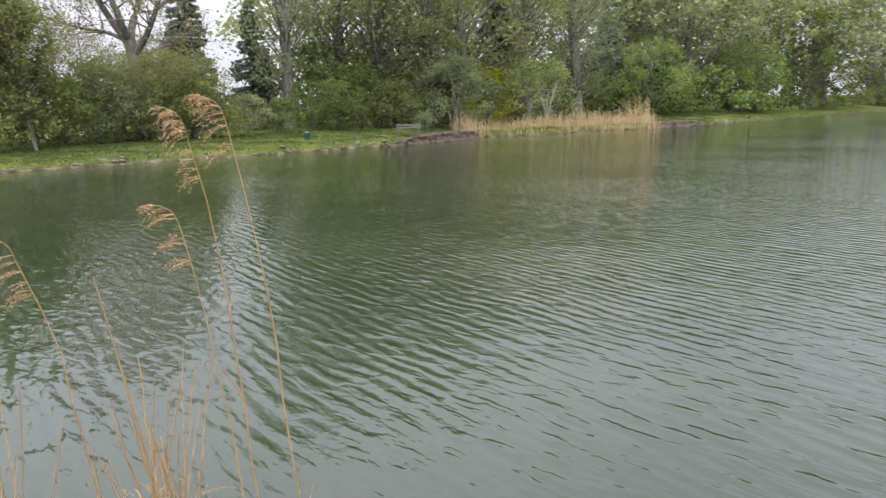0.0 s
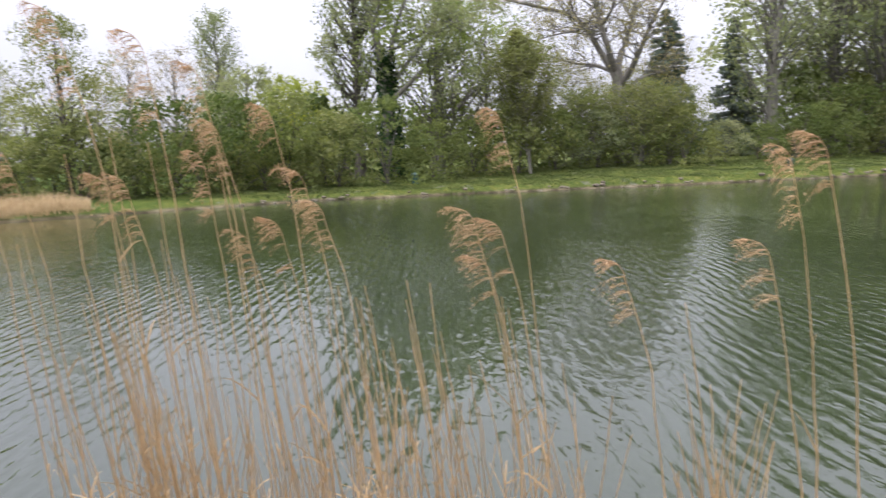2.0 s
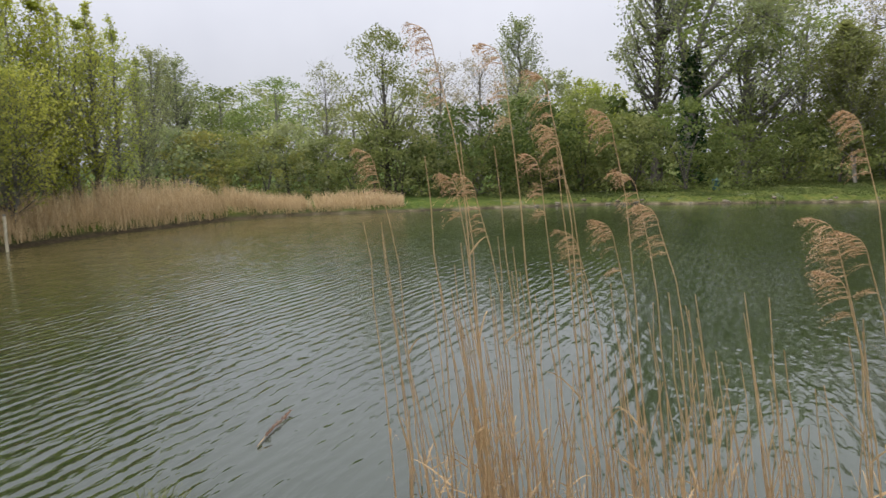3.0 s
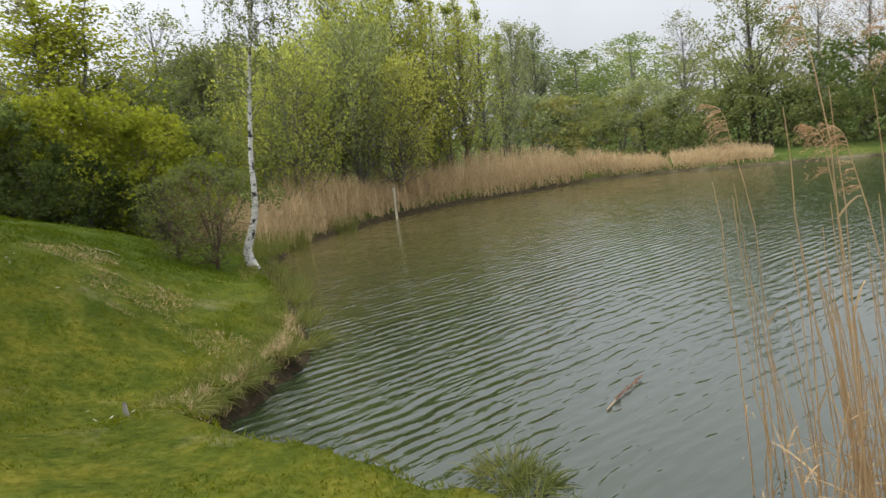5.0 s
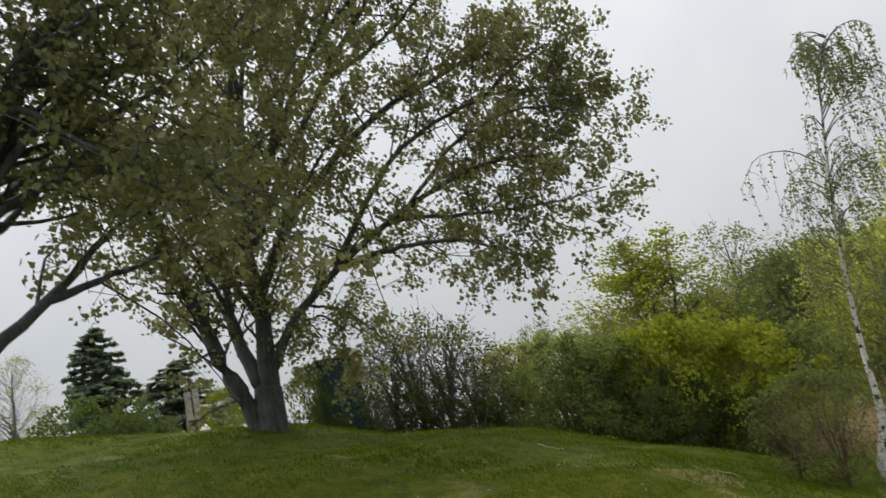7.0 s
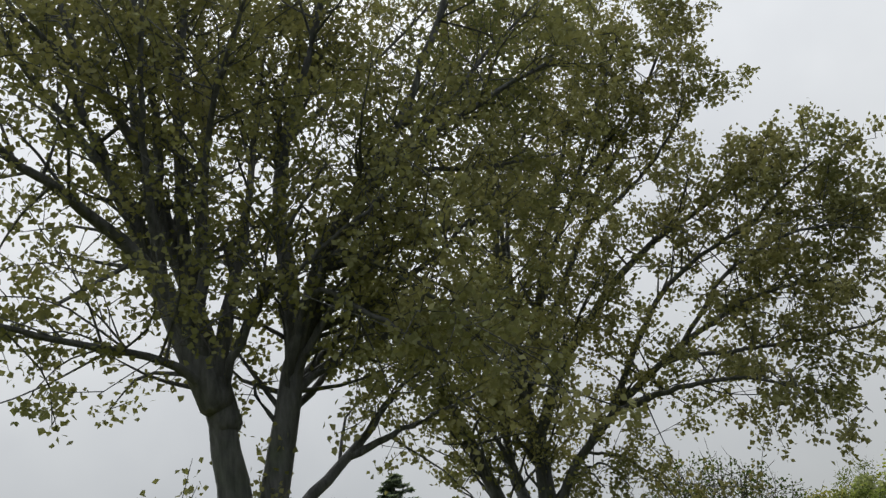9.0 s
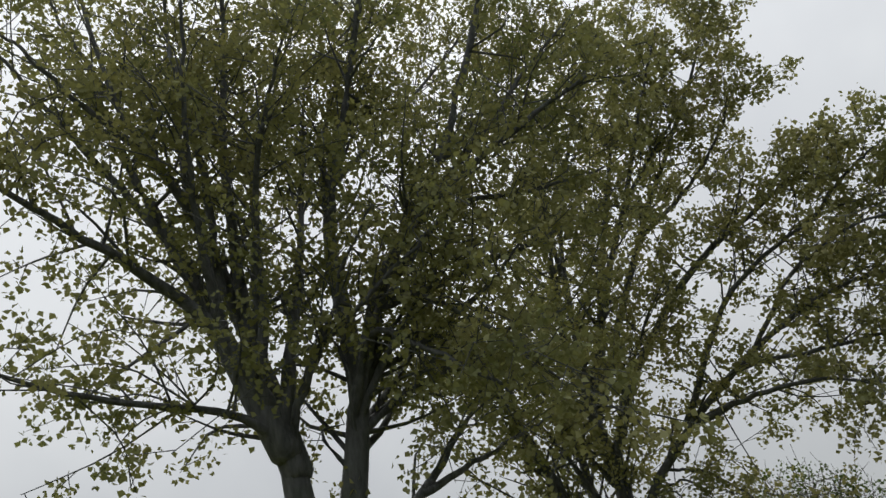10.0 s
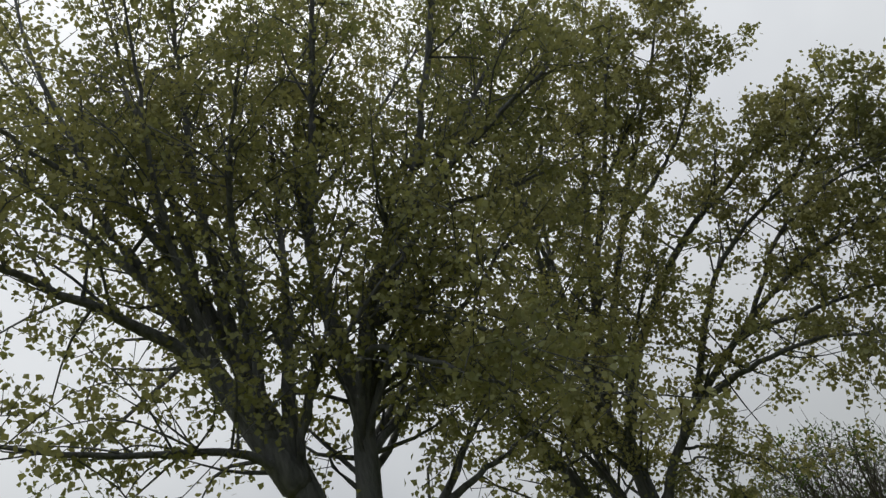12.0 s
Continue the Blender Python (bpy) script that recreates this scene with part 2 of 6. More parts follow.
def ground_mat():
    m, nt, bs = shader("meadow_ground")
    fine = noise_of(nt, 16.0, 6.0, 0.7)
    mid = noise_of(nt, 1.1, 5.0, 0.65)
    green = ramp_of(nt, fine, [(0.28, (0.041, 0.050, 0.005)), (0.5, (0.082, 0.097, 0.011)), (0.72, (0.120, 0.132, 0.026))])
    dry = ramp_of(nt, noise_of(nt, 22.0, 5.0, 0.7), [(0.3, (0.10, 0.085, 0.045)), (0.7, (0.27, 0.235, 0.14))])
    patch = ramp_of(nt, mid, [(0.58, (0, 0, 0)), (0.72, (0.6, 0.6, 0.6))])
    broad = ramp_of(nt, noise_of(nt, 0.55, 4.0, 0.65), [(0.3, (0.68, 0.74, 0.7)), (0.7, (1.22, 1.16, 1.1))])
    tuft = ramp_of(nt, noise_of(nt, 3.2, 5.0, 0.7), [(0.35, (0.60, 0.72, 0.7)), (0.5, (1, 1, 1)), (0.66, (1.5, 1.24, 1.3))])
    col = mixed(nt, patch, mixed(nt, 1.0, mixed(nt, 1.0, green, broad, "MULTIPLY"), tuft, "MULTIPLY"), dry)
    geo, sep = nt.nodes.new("ShaderNodeNewGeometry"), nt.nodes.new("ShaderNodeSeparateXYZ")
    nt.links.new(geo.outputs["Position"], sep.inputs[0])
    # lusher, greener sward on the mound and beyond
    lush = nt.nodes.new("ShaderNodeMapRange")
    lush.inputs[1].default_value, lush.inputs[2].default_value = -6.0, -10.5
    nt.links.new(sep.outputs[0], lush.inputs[0])
    col = mixed(nt, lush.outputs[0], col, mixed(nt, 1.0, col, (0.70, 0.86, 0.75), "MULTIPLY"))
    # bare soil at the water's edge, by height
    rng = nt.nodes.new("ShaderNodeMapRange")
    rng.inputs[1].default_value, rng.inputs[2].default_value = -0.38, -0.2
    nt.links.new(sep.outputs[2], rng.inputs[0])
    soil = ramp_of(nt, noise_of(nt, 7.0, 6.0, 0.7), [(0.3, (0.012, 0.009, 0.006)), (0.5, (0.036, 0.028, 0.017)), (0.74, (0.10, 0.078, 0.046))])
    # the far bank: grass toned duller and bluer, its edge washed to pale sandy earth
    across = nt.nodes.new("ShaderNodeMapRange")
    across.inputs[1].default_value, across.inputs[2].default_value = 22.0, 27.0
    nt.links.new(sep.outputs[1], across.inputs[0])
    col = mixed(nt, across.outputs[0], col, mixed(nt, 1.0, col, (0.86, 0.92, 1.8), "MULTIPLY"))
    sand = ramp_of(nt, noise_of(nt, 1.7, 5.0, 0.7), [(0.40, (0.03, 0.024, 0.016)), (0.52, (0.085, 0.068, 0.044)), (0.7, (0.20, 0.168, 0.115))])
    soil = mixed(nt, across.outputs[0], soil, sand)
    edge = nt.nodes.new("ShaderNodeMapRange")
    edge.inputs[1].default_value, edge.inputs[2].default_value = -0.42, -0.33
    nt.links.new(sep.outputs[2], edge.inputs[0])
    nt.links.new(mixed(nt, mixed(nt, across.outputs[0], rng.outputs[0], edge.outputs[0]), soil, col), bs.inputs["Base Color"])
    bs.inputs["Roughness"].default_value = 0.95
    bs.inputs["Specular IOR Level"].default_value = 0.05
    bump_of(nt, bs, fine, 0.7, 0.05)
    return m


def water_mat():
    m, nt, bs = shader("pond_water")
    # short wind ripples with crests along y, a longer chop under them, calmer streaks between
    rip = noise_of(nt, 10.0, 2.0, 0.45, (1.0, 0.3, 1.0))
    chop = noise_of(nt, 3.9, 2.0, 0.45, (1.0, 0.4, 1.0))
    fine = noise_of(nt, 32.0, 2.0, 0.5, (1.0, 0.45, 1.0))
    calm = ramp_of(nt, noise_of(nt, 0.16, 3.0, 0.6, (1.0, 0.7, 1.0)), [(0.38, (0.42, 0.42, 0.42)), (0.64, (0.8, 0.8, 0.8))])
    peaks = ramp_of(nt, rip, [(0.42, (0, 0, 0)), (0.70, (1, 1, 1))])
    peaks.node.color_ramp.interpolation = "EASE"
    tc, mp, wv = nt.nodes.new("ShaderNodeTexCoord"), nt.nodes.new("ShaderNodeMapping"), nt.nodes.new("ShaderNodeTexWave")
    nt.links.new(tc.outputs["Object"], mp.inputs[0])
    nt.links.new(mp.outputs[0], wv.inputs[0])
    mp.inputs["Rotation"].default_value = (0, 0, 0.12)
    wv.inputs["Scale"].default_value, wv.inputs["Distortion"].default_value, wv.inputs["Detail"].default_value = 2.05, 7.0, 2.5
    wv.inputs["Detail Scale"].default_value, wv.inputs["Detail Roughness"].default_value = 0.45, 0.5
    train = mixed(nt, 0.42, peaks, wv.outputs[1])
    h = mixed(nt, 0.13, mixed(nt, 0.34, train, chop), fine)
    bp = bump_of(nt, bs, h, 0.6, 0.0275)
    nt.links.new(calm, bp.inputs["Strength"])
    body = ramp_of(nt, noise_of(nt, 0.25, 3.0), [(0.3, (0.014, 0.023, 0.009)), (0.7, (0.021, 0.031, 0.012))])
    # brown along the reed bank: muddy shallows, with the wood's reflection painted in
    geo, sep, bank_brown = nt.nodes.new("ShaderNodeNewGeometry"), nt.nodes.new("ShaderNodeSeparateXYZ"), nt.nodes.new("ShaderNodeMapRange")
    nt.links.new(geo.outputs["Position"], sep.inputs[0])
    nt.links.new(sep.outputs[0], bank_brown.inputs[0])
    bank_brown.inputs[1].default_value, bank_brown.inputs[2].default_value = -5.5, -13.5
    body = mixed(nt, bank_brown.outputs[0], body, (0.074, 0.064, 0.021))
    nt.links.new(body, bs.inputs["Base Color"])
    bs.inputs["Roughness"].default_value = 0.03
    bs.inputs["IOR"].default_value = 1.7
    return m


BARK_BIRCH, GROUND, WATER = birch_mat(), ground_mat(), water_mat()


# ---------- building helpers ----------
def mesh_np(name, v, f):
    """A mesh from vertex rows and faces that all have the same number of corners."""
    v, f = np.ascontiguousarray(v, np.float32), np.ascontiguousarray(f, np.int32)
    me = bpy.data.meshes.new(name)
    me.vertices.add(len(v))
    me.vertices.foreach_set("co", v.ravel())
    me.loops.add(f.size)
    me.loops.foreach_set("vertex_index", f.ravel())
    me.polygons.add(len(f))
    me.polygons.foreach_set("loop_start", np.arange(0, f.size, f.shape[1], dtype=np.int32))
    me.update(calc_edges=True)
    return me


def joined(pieces):
    vs, fs, k = [], [], 0
    for v, f in pieces:
        vs.append(v)
        fs.append(f + k)
        k += len(v)
    return np.concatenate(vs), np.concatenate(fs)


def part(name, data, material, parent=None, label="", smooth=False):
    """One mesh object from a bmesh or from rows of vertices and faces."""
    if isinstance(data, bmesh.types.BMesh):
        me = bpy.data.meshes.new(name)
        data.to_mesh(me)
        data.free()
    elif isinstance(data, tuple):
        me = mesh_np(name, *data)
    else:
        me = data
    if smooth:
        me.polygons.foreach_set("use_smooth", [True] * len(me.polygons))
    if not me.materials:
        me.materials.append(material)
    ob = new(name, me)
    if parent is not None:
        ob.parent = parent
    if label:
        tagged(ob, label)
    return ob


def thing(name, m, label, category, group="", kind=""):
    ob = new(name)
    ob.matrix_basis = m
    return tagged(ob, label, category, group, kind)


def tube(pts, radii, sides=6):
    """A tapered round stem along points."""
    p, r = np.asarray(pts, float), np.asarray(radii, float)
    d = np.gradient(p, axis=0)
    d /= np.linalg.norm(d, axis=1, keepdims=True) + 1e-9
    ref = np.where(np.abs(d[:, 2:3]) > 0.9, np.array([[1.0, 0, 0]]), np.array([[0, 0, 1.0]]))
    a = np.cross(d, ref)
    a /= np.linalg.norm(a, axis=1, keepdims=True) + 1e-9
    b = np.cross(d, a)
    th = np.linspace(0, 2 * np.pi, sides, endpoint=False)
    v = p[:, None] + r[:, None, None] * (a[:, None] * np.cos(th)[None, :, None] + b[:, None] * np.sin(th)[None, :, None])
    n = len(p)
    i, j = np.meshgrid(np.arange(n - 1), np.arange(sides), indexing="ij")
    k = (j + 1) % sides
    f = np.stack([i * sides + j, i * sides + k, (i + 1) * sides + k, (i + 1) * sides + j], -1).reshape(-1, 4)
    return v.reshape(-1, 3), f


def spline(ctrl, n):
    """A smooth line through a few control points."""
    c = np.asarray(ctrl, float)
    c = np.concatenate([2 * c[:1] - c[1:2], c, 2 * c[-1:] - c[-2:-1]])
    t = np.linspace(0, len(c) - 3 - 1e-6, n)
    i = t.astype(int)
    u = (t - i)[:, None]
    p0, p1, p2, p3 = c[i], c[i + 1], c[i + 2], c[i + 3]
    return 0.5 * (2 * p1 + (p2 - p0) * u + (2 * p0 - 5 * p1 + 4 * p2 - p3) * u ** 2 + (3 * p1 - p0 - 3 * p2 + p3) * u ** 3)


def leaves(c, size, rng, droop=0.0, wide=0.42, fold=0.12):
    """Small folded leaves round the centres c, as quads."""
    n = len(c)
    a = rng.normal(size=(n, 3))
    a[:, 2] -= droop
    a /= np.linalg.norm(a, axis=1, keepdims=True)
    b = np.cross(a, rng.normal(size=(n, 3)))
    b /= np.linalg.norm(b, axis=1, keepdims=True)
    nn = np.cross(a, b)
    s = (np.asarray(size) * rng.uniform(0.65, 1.3, n))[:, None]
    v = np.stack([c - a * s * 0.5, c + b * s * wide + nn * s * fold, c + a * s * 0.5, c - b * s * wide + nn * s * fold], 1)
    return v.reshape(-1, 3), np.arange(n * 4).reshape(n, 4)


def deltoid_leaves(c, size, rng, droop=0.6):
    """Triangular poplar leaves, broad near the stalk, slightly folded, hanging."""
    n = len(c)
    a = rng.normal(size=(n, 3))
    a[:, 2] -= droop
    a /= np.linalg.norm(a, axis=1, keepdims=True)
    b = np.cross(a, rng.normal(size=(n, 3)))
    b /= np.linalg.norm(b, axis=1, keepdims=True)
    nn = np.cross(a, b)
    s = (np.asarray(size) * rng.uniform(0.6, 1.25, n))[:, None]
    up = nn * s * 0.1
    v = np.stack([c - a * s * 0.46, c + b * s * 0.55 - a * s * 0.1 + up, c + a * s * 0.62, c - b * s * 0.55 - a * s * 0.1 + up], 1)
    return v.reshape(-1, 3), np.arange(n * 4).reshape(n, 4)


def bearing(heading, dist):
    h = radians(heading)
    return -math.sin(h) * dist, math.cos(h) * dist


# ---------- ground and water ----------
SHORE = np.array([(6, -8), (4.2, -2), (3.4, 0.3), (2.6, 1.2), (1.5, 1.9), (0, 2.2), (-1.3, 2.46), (-2.0, 2.6), (-2.4, 2.5), (-2.75, 2.42), (-3.4, 2.34), (-4.0, 2.28), (-4.5, 2.26),
                  (-4.98, 2.42), (-5.02, 2.72), (-5.33, 3.25), (-5.68, 3.85), (-6.15, 4.36), (-7.1, 4.9), (-8.4, 5.62), (-9.5, 6.25), (-10.7, 7.0), (-12.9, 8.8), (-14.0, 10.8), (-15.0, 13.8),
                  (-15.2, 17), (-14.6, 20), (-14.3, 23), (-12.3, 25.2), (-9.6, 26.6), (-6, 28.6), (-2.5, 30.4), (6, 31.2), (17, 31.8), (25, 33), (33, 35.5), (41, 34.5),
                  (49, 33.6), (60, 35.4), (71, 36.5), (93.5, 38.7), (112.5, 40.2), (160, 46), (210, 40), (200, -40), (60, -34)])
WATER_Z = -0.45


def shore_dist(p):
    """Distance to the water's edge; below zero in the pond."""
    a, b = SHORE, np.roll(SHORE, -1, 0)
    best, inside = np.full(len(p), 1e9), np.zeros(len(p), bool)
    for (x0, y0), (x1, y1) in zip(a, b):
        d = np.array([x1 - x0, y1 - y0])
        t = np.clip(((p - (x0, y0)) @ d) / (d @ d), 0, 1)
        best = np.minimum(best, np.hypot(*(p - (x0, y0) - t[:, None] * d).T))
        cross = (p[:, 1] < y0) != (p[:, 1] < y1)
        xs = x0 + (p[:, 1] - y0) * (x1 - x0) / (y1 - y0 + 1e-12)
        inside ^= cross & (p[:, 0] < xs)
    return np.where(inside, -best, best)


def ease(a, b, x):
    t = np.clip((x - a) / (b - a), 0, 1)
    return t * t * (3 - 2 * t)


def wave(p, s, k):
    """A cheap uneven relief from a few crossed sines."""
    x, y = p[:, 0] * s, p[:, 1] * s
    return (np.sin(x * 1.7 + 1.3 * np.sin(y * 1.1 + k)) + np.sin(y * 2.1 + 1.7 * np.sin(x * 0.9 + 2 * k)) + np.sin((x + y) * 1.3 + k * 3)) / 3


def height(p):
    p = np.atleast_2d(np.asarray(p, float))
    wob = 0.06 * wave(p, 2.3, 1.0) + 0.05 * wave(p, 6.0, 2.0)
    d = shore_dist(p)
    near = ease(14, 8, np.hypot(p[:, 0] + 2, p[:, 1]))
    d = d + wob * (0.6 + 0.4 * near)
    low = ease(-4.6, -5.2, p[:, 0]) * near
    flat = np.where(p[:, 1] > 24, np.interp(p[:, 0], [2, 10, 22], [0.62, 0.74, 1.0]), 1.0)
    bank = WATER_Z + flat * ((0.40 - 0.14 * low + 0.08 * wave(p, 0.8, 4.0)) * ease(-0.02, 0.45 - 0.32 * near, d) + (0.10 + 0.14 * low) * ease(0.3, 2.5, d) + 0.32 * ease(1.5, 9, d) * ease(24, 30, p[:, 1]))
    crest = np.interp(p[:, 1], [-30, -9, -7.2, -5.3, -3.6, -2, -0.7, 1.2, 2.4, 3.4, 4.4, 5.2, 6.4, 8], [3.7, 3.6, 3.4, 3.05, 2.75, 2.48, 2.18, 1.74, 1.42, 1.1, 0.78, 0.52, 0.2, 0])
    mound = crest * ease(0, 14, -p[:, 0])
    z = bank + mound * ease(0.3, 3, d) + 0.03 * wave(p, 1.4, 5.0) * ease(0.2, 1, d) + 0.012 * wave(p, 6.0, 5.0) * ease(0.2, 1, d)
    z = z + 1.1 * ease(1, 13, d) * ease(46, 64, p[:, 0]) * ease(20, 30, p[:, 1])
    far = np.hypot(p[:, 0], p[:, 1])
    z = z + 0.5 * ease(45, 120, far) * ease(2, 10, d)
    return np.where(d < 0, WATER_Z - 0.05 - 0.9 * ease(0, 2.5, -d), z)


def ground_z(x, y):
    return float(height([(x, y)])[0])


def axis(*runs):
    return np.concatenate([np.arange(a, b, s) for a, b, s in runs])


gx = axis((-1600, -200, 200), (-200, -60, 14), (-60, -17, 1.6), (-17, -7, 0.25), (-7, -1, 0.14), (-1, 6.4, 0.2), (6.4, 62, 1.0), (62, 220, 5), (220, 1601, 200))
gy = axis((-1600, -200, 200), (-200, -40, 12), (-40, -9, 1.2), (-9, -2, 0.3), (-2, 0, 0.14), (0, 6, 0.14), (6, 10, 0.3), (10, 28, 0.9), (28, 42, 0.5), (42, 80, 2.5), (80, 200, 12), (200, 1601, 200))
mx, my = np.meshgrid(gx, gy, indexing="ij")
gp = np.stack([mx.ravel(), my.ravel()], 1)
i, j = np.meshgrid(np.arange(len(gx) - 1), np.arange(len(gy) - 1), indexing="ij")
k = i * len(gy) + j
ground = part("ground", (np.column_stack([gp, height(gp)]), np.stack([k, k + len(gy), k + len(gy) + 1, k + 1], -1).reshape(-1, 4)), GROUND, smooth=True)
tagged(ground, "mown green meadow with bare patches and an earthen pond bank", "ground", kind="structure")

wbm = bmesh.new()
ws = [wbm.verts.new((x, y, WATER_Z)) for x, y in ((-30, -12), (260, -60), (260, 70), (-30, 70))]
wbm.faces.new(ws)
water = part("water", wbm, WATER)
tagged(water, "rippled murky green pond water reflecting trees and sky", "water", kind="structure")


# ---------- trees ----------
PROFILES = {
    "round": lambda u: np.sin(np.pi * np.clip(u, 0.02, 0.98)) ** 0.6,
    "column": lambda u: np.sin(np.pi * np.clip(u, 0.03, 0.98) ** 0.75) ** 0.45,
    "vase": lambda u: (0.35 + 0.65 * u ** 0.7) * np.sqrt(np.clip(1.02 - u ** 5, 0, 1)),
    "shrub": lambda u: np.sqrt(np.clip(1.02 - u ** 2.2, 0, 1)),
    "lance": lambda u: np.sin(np.pi * np.clip(u, 0.03, 0.99) ** 0.62) ** 0.8 * (1 - 0.5 * u),
    "dome": lambda u: (1.01 - u ** 2.0) ** 0.8,
    "spire": lambda u: 0.06 + 0.94 * (1 - u) ** 0.9,
}


def grow(seed, h, r, lo, trunk_r, profile, n_clump, per, leaf, clump, sides=6, stems=1, droop=0.0, hollow=0.2, leaf_fn=leaves, twigs=0.6, fork=0):
    """Wood and foliage of one tree: stems, a limb to most clumps, and leaves scattered round the clumps."""
    rng = np.random.default_rng(seed)
    prof = PROFILES[profile]
    wood, trunks = [], []
    for s in range(stems):
        ang = rng.uniform(0, 6.28)
        spread = 0.0 if stems == 1 else r * rng.uniform(0.25, 0.6)
        top = np.array([math.cos(ang) * spread, math.sin(ang) * spread, h * rng.uniform(0.8, 0.93)])
        n = 9
        u = np.linspace(0, 1, n)
        pts = u[:, None] ** np.array([1.5, 1.5, 1.0]) * top + rng.normal(size=(n, 3)) * np.array([1, 1, 0]) * 0.012 * h * u[:, None]
        rad = trunk_r / math.sqrt(stems) * (1 - 0.85 * u) * (1 + 0.45 * np.exp(-u * 16))
        trunks.append((pts, rad))
        wood.append(tube(pts, rad, sides + 2))
    u = rng.beta(1.2, 1.1, n_clump)
    ang = rng.uniform(0, 2 * np.pi, n_clump)
    rho = r * prof(u) * np.sqrt(rng.uniform(hollow, 1.05, n_clump))
    c = np.column_stack([np.cos(ang) * rho, np.sin(ang) * rho, h * (lo + (1 - lo) * u)])
    lean = np.interp(c[:, 2], trunks[0][0][:, 2], trunks[0][0][:, 0]), np.interp(c[:, 2], trunks[0][0][:, 2], trunks[0][0][:, 1])
    if stems == 1:
        c[:, 0] += lean[0]
        c[:, 1] += lean[1]
    for k in range(int(n_clump * twigs)):
        pts, rad = trunks[rng.integers(stems)]
        z0 = np.clip(c[k, 2] - rho[k] * rng.uniform(0.6, 1.2) - 0.06 * h, h * min(lo, 0.3) * 0.6, h * 0.8)
        q = np.array([np.interp(z0, pts[:, 2], pts[:, a]) for a in range(3)])
        r0 = np.interp(z0, pts[:, 2], rad) * rng.uniform(0.15, 0.34)
        d = c[k] - q
        m1 = q + d * 0.35 + np.array([0, 0, -0.06 * rho[k]]) + rng.normal(size=3) * 0.09 * rho[k]
        m2 = q + d * 0.7 + np.array([0, 0, -0.03 * rho[k]]) + rng.normal(size=3) * 0.09 * rho[k]
        line = spline([q, m1, m2, c[k]], 6)
        wood.append(tube(line, np.linspace(r0, max(0.006, r0 * 0.15), 6), 4))
        for s in range(fork):
            o = line[rng.integers(2, 6)]
            e = o + d / (np.linalg.norm(d) + 1e-6) * clump * 0.7 + rng.normal(size=3) * clump * 0.8
            wood.append(tube(spline([o, (o + e) / 2 + rng.normal(size=3) * 0.08 * clump, e], 4), np.linspace(max(0.007, r0 * 0.2), 0.004, 4), 3))
    cnt = np.maximum(1, (per * rng.uniform(0.4, 1.6, n_clump)).astype(int))
    cc = np.repeat(c, cnt, 0)
    small = 1 - (0.62 if profile in ("lance", "dome", "spire") else 0.3) * u ** 1.5
    rr = np.repeat(clump * small * rng.uniform(0.55, 1.35, n_clump), cnt)[:, None]
    off = rng.normal(size=(len(cc), 3))
    off = off / np.linalg.norm(off, axis=1, keepdims=True) * rng.uniform(0, 1, (len(cc), 1)) ** 0.45
    p = cc + off * rr * np.array([1.15, 1.15, 0.8])
    p[:, 2] -= droop * np.abs(rng.normal(size=len(p))) * rr[:, 0]
    p = p[p[:, 2] > 0.02 * h]
    return joined(wood), leaf_fn(p, leaf, rng)


def feather(seed, h, r, lo, trunk_r, profile, n_branch, per, leaf, rise=1.2, spread=0.16, stems=1, leaf_fn=leaves):
    """A tree of many slender rising branches, with leaves scattered all along each of them."""
    rng = np.random.default_rng(seed)
    prof = PROFILES[profile]
    wood, spots, trunks = [], [], []
    n = 12
    k = np.linspace(0, 1, n)
    for s in range(stems):
        a = rng.uniform(0, 6.28)
        out = 0.0 if stems == 1 else r * rng.uniform(0.15, 0.4)
        top = np.array([math.cos(a) * out, math.sin(a) * out, h * (0.97 if s == 0 else rng.uniform(0.75, 0.95))])
        pts = k[:, None] ** np.array([0.8, 0.8, 1.0]) * top + rng.normal(size=(n, 3)) * np.array([1, 1, 0]) * 0.008 * h * k[:, None]
        rad = trunk_r / math.sqrt(stems) * (1.05 - 0.98 * k) * (1 + 0.4 * np.exp(-k * 16))
        trunks.append((pts, rad))
        wood.append(tube(pts, rad, 7))
    for b in range(n_branch):
        pts, rad = trunks[rng.integers(stems)]
        u = rng.uniform(0, 1) ** 0.9
        z0 = h * (lo + (0.98 - lo) * u) * 0.97
        q = np.array([np.interp(z0, pts[:, 2], pts[:, c]) for c in range(3)])
        a = rng.uniform(0, 6.28)
        ln = max(0.05 * r, r * float(prof(np.array(u))) * rng.uniform(0.55, 1.12))
        d = np.array([math.cos(a), math.sin(a), 0.0])
        up = min(rise * rng.uniform(0.6, 1.2) * ln, h * 1.01 - z0)
        line = spline([q, q + d * ln * 0.5 + np.array([0, 0, 0.35 * up]), q + d * ln * 0.85 + np.array([0, 0, 0.75 * up]), q + d * ln + np.array([0, 0, up])], 4)
        wood.append(tube(line, np.linspace(max(0.012, 0.3 * np.interp(z0, pts[:, 2], rad)), 0.005, 4), 3))
        m = int(per * rng.uniform(0.5, 1.5) * (0.35 + 0.65 * ln / r))
        w = rng.uniform(0.18, 1.06, m)
        c = np.column_stack([np.interp(w, np.linspace(0, 1, 4), line[:, c]) for c in range(3)])
        spots.append(c + rng.normal(size=(m, 3)) * spread * (0.5 + 0.5 * ln / r))
    c = np.concatenate(spots)
    return joined(wood), leaf_fn(c[c[:, 2] > 0.015 * h], leaf, rng)


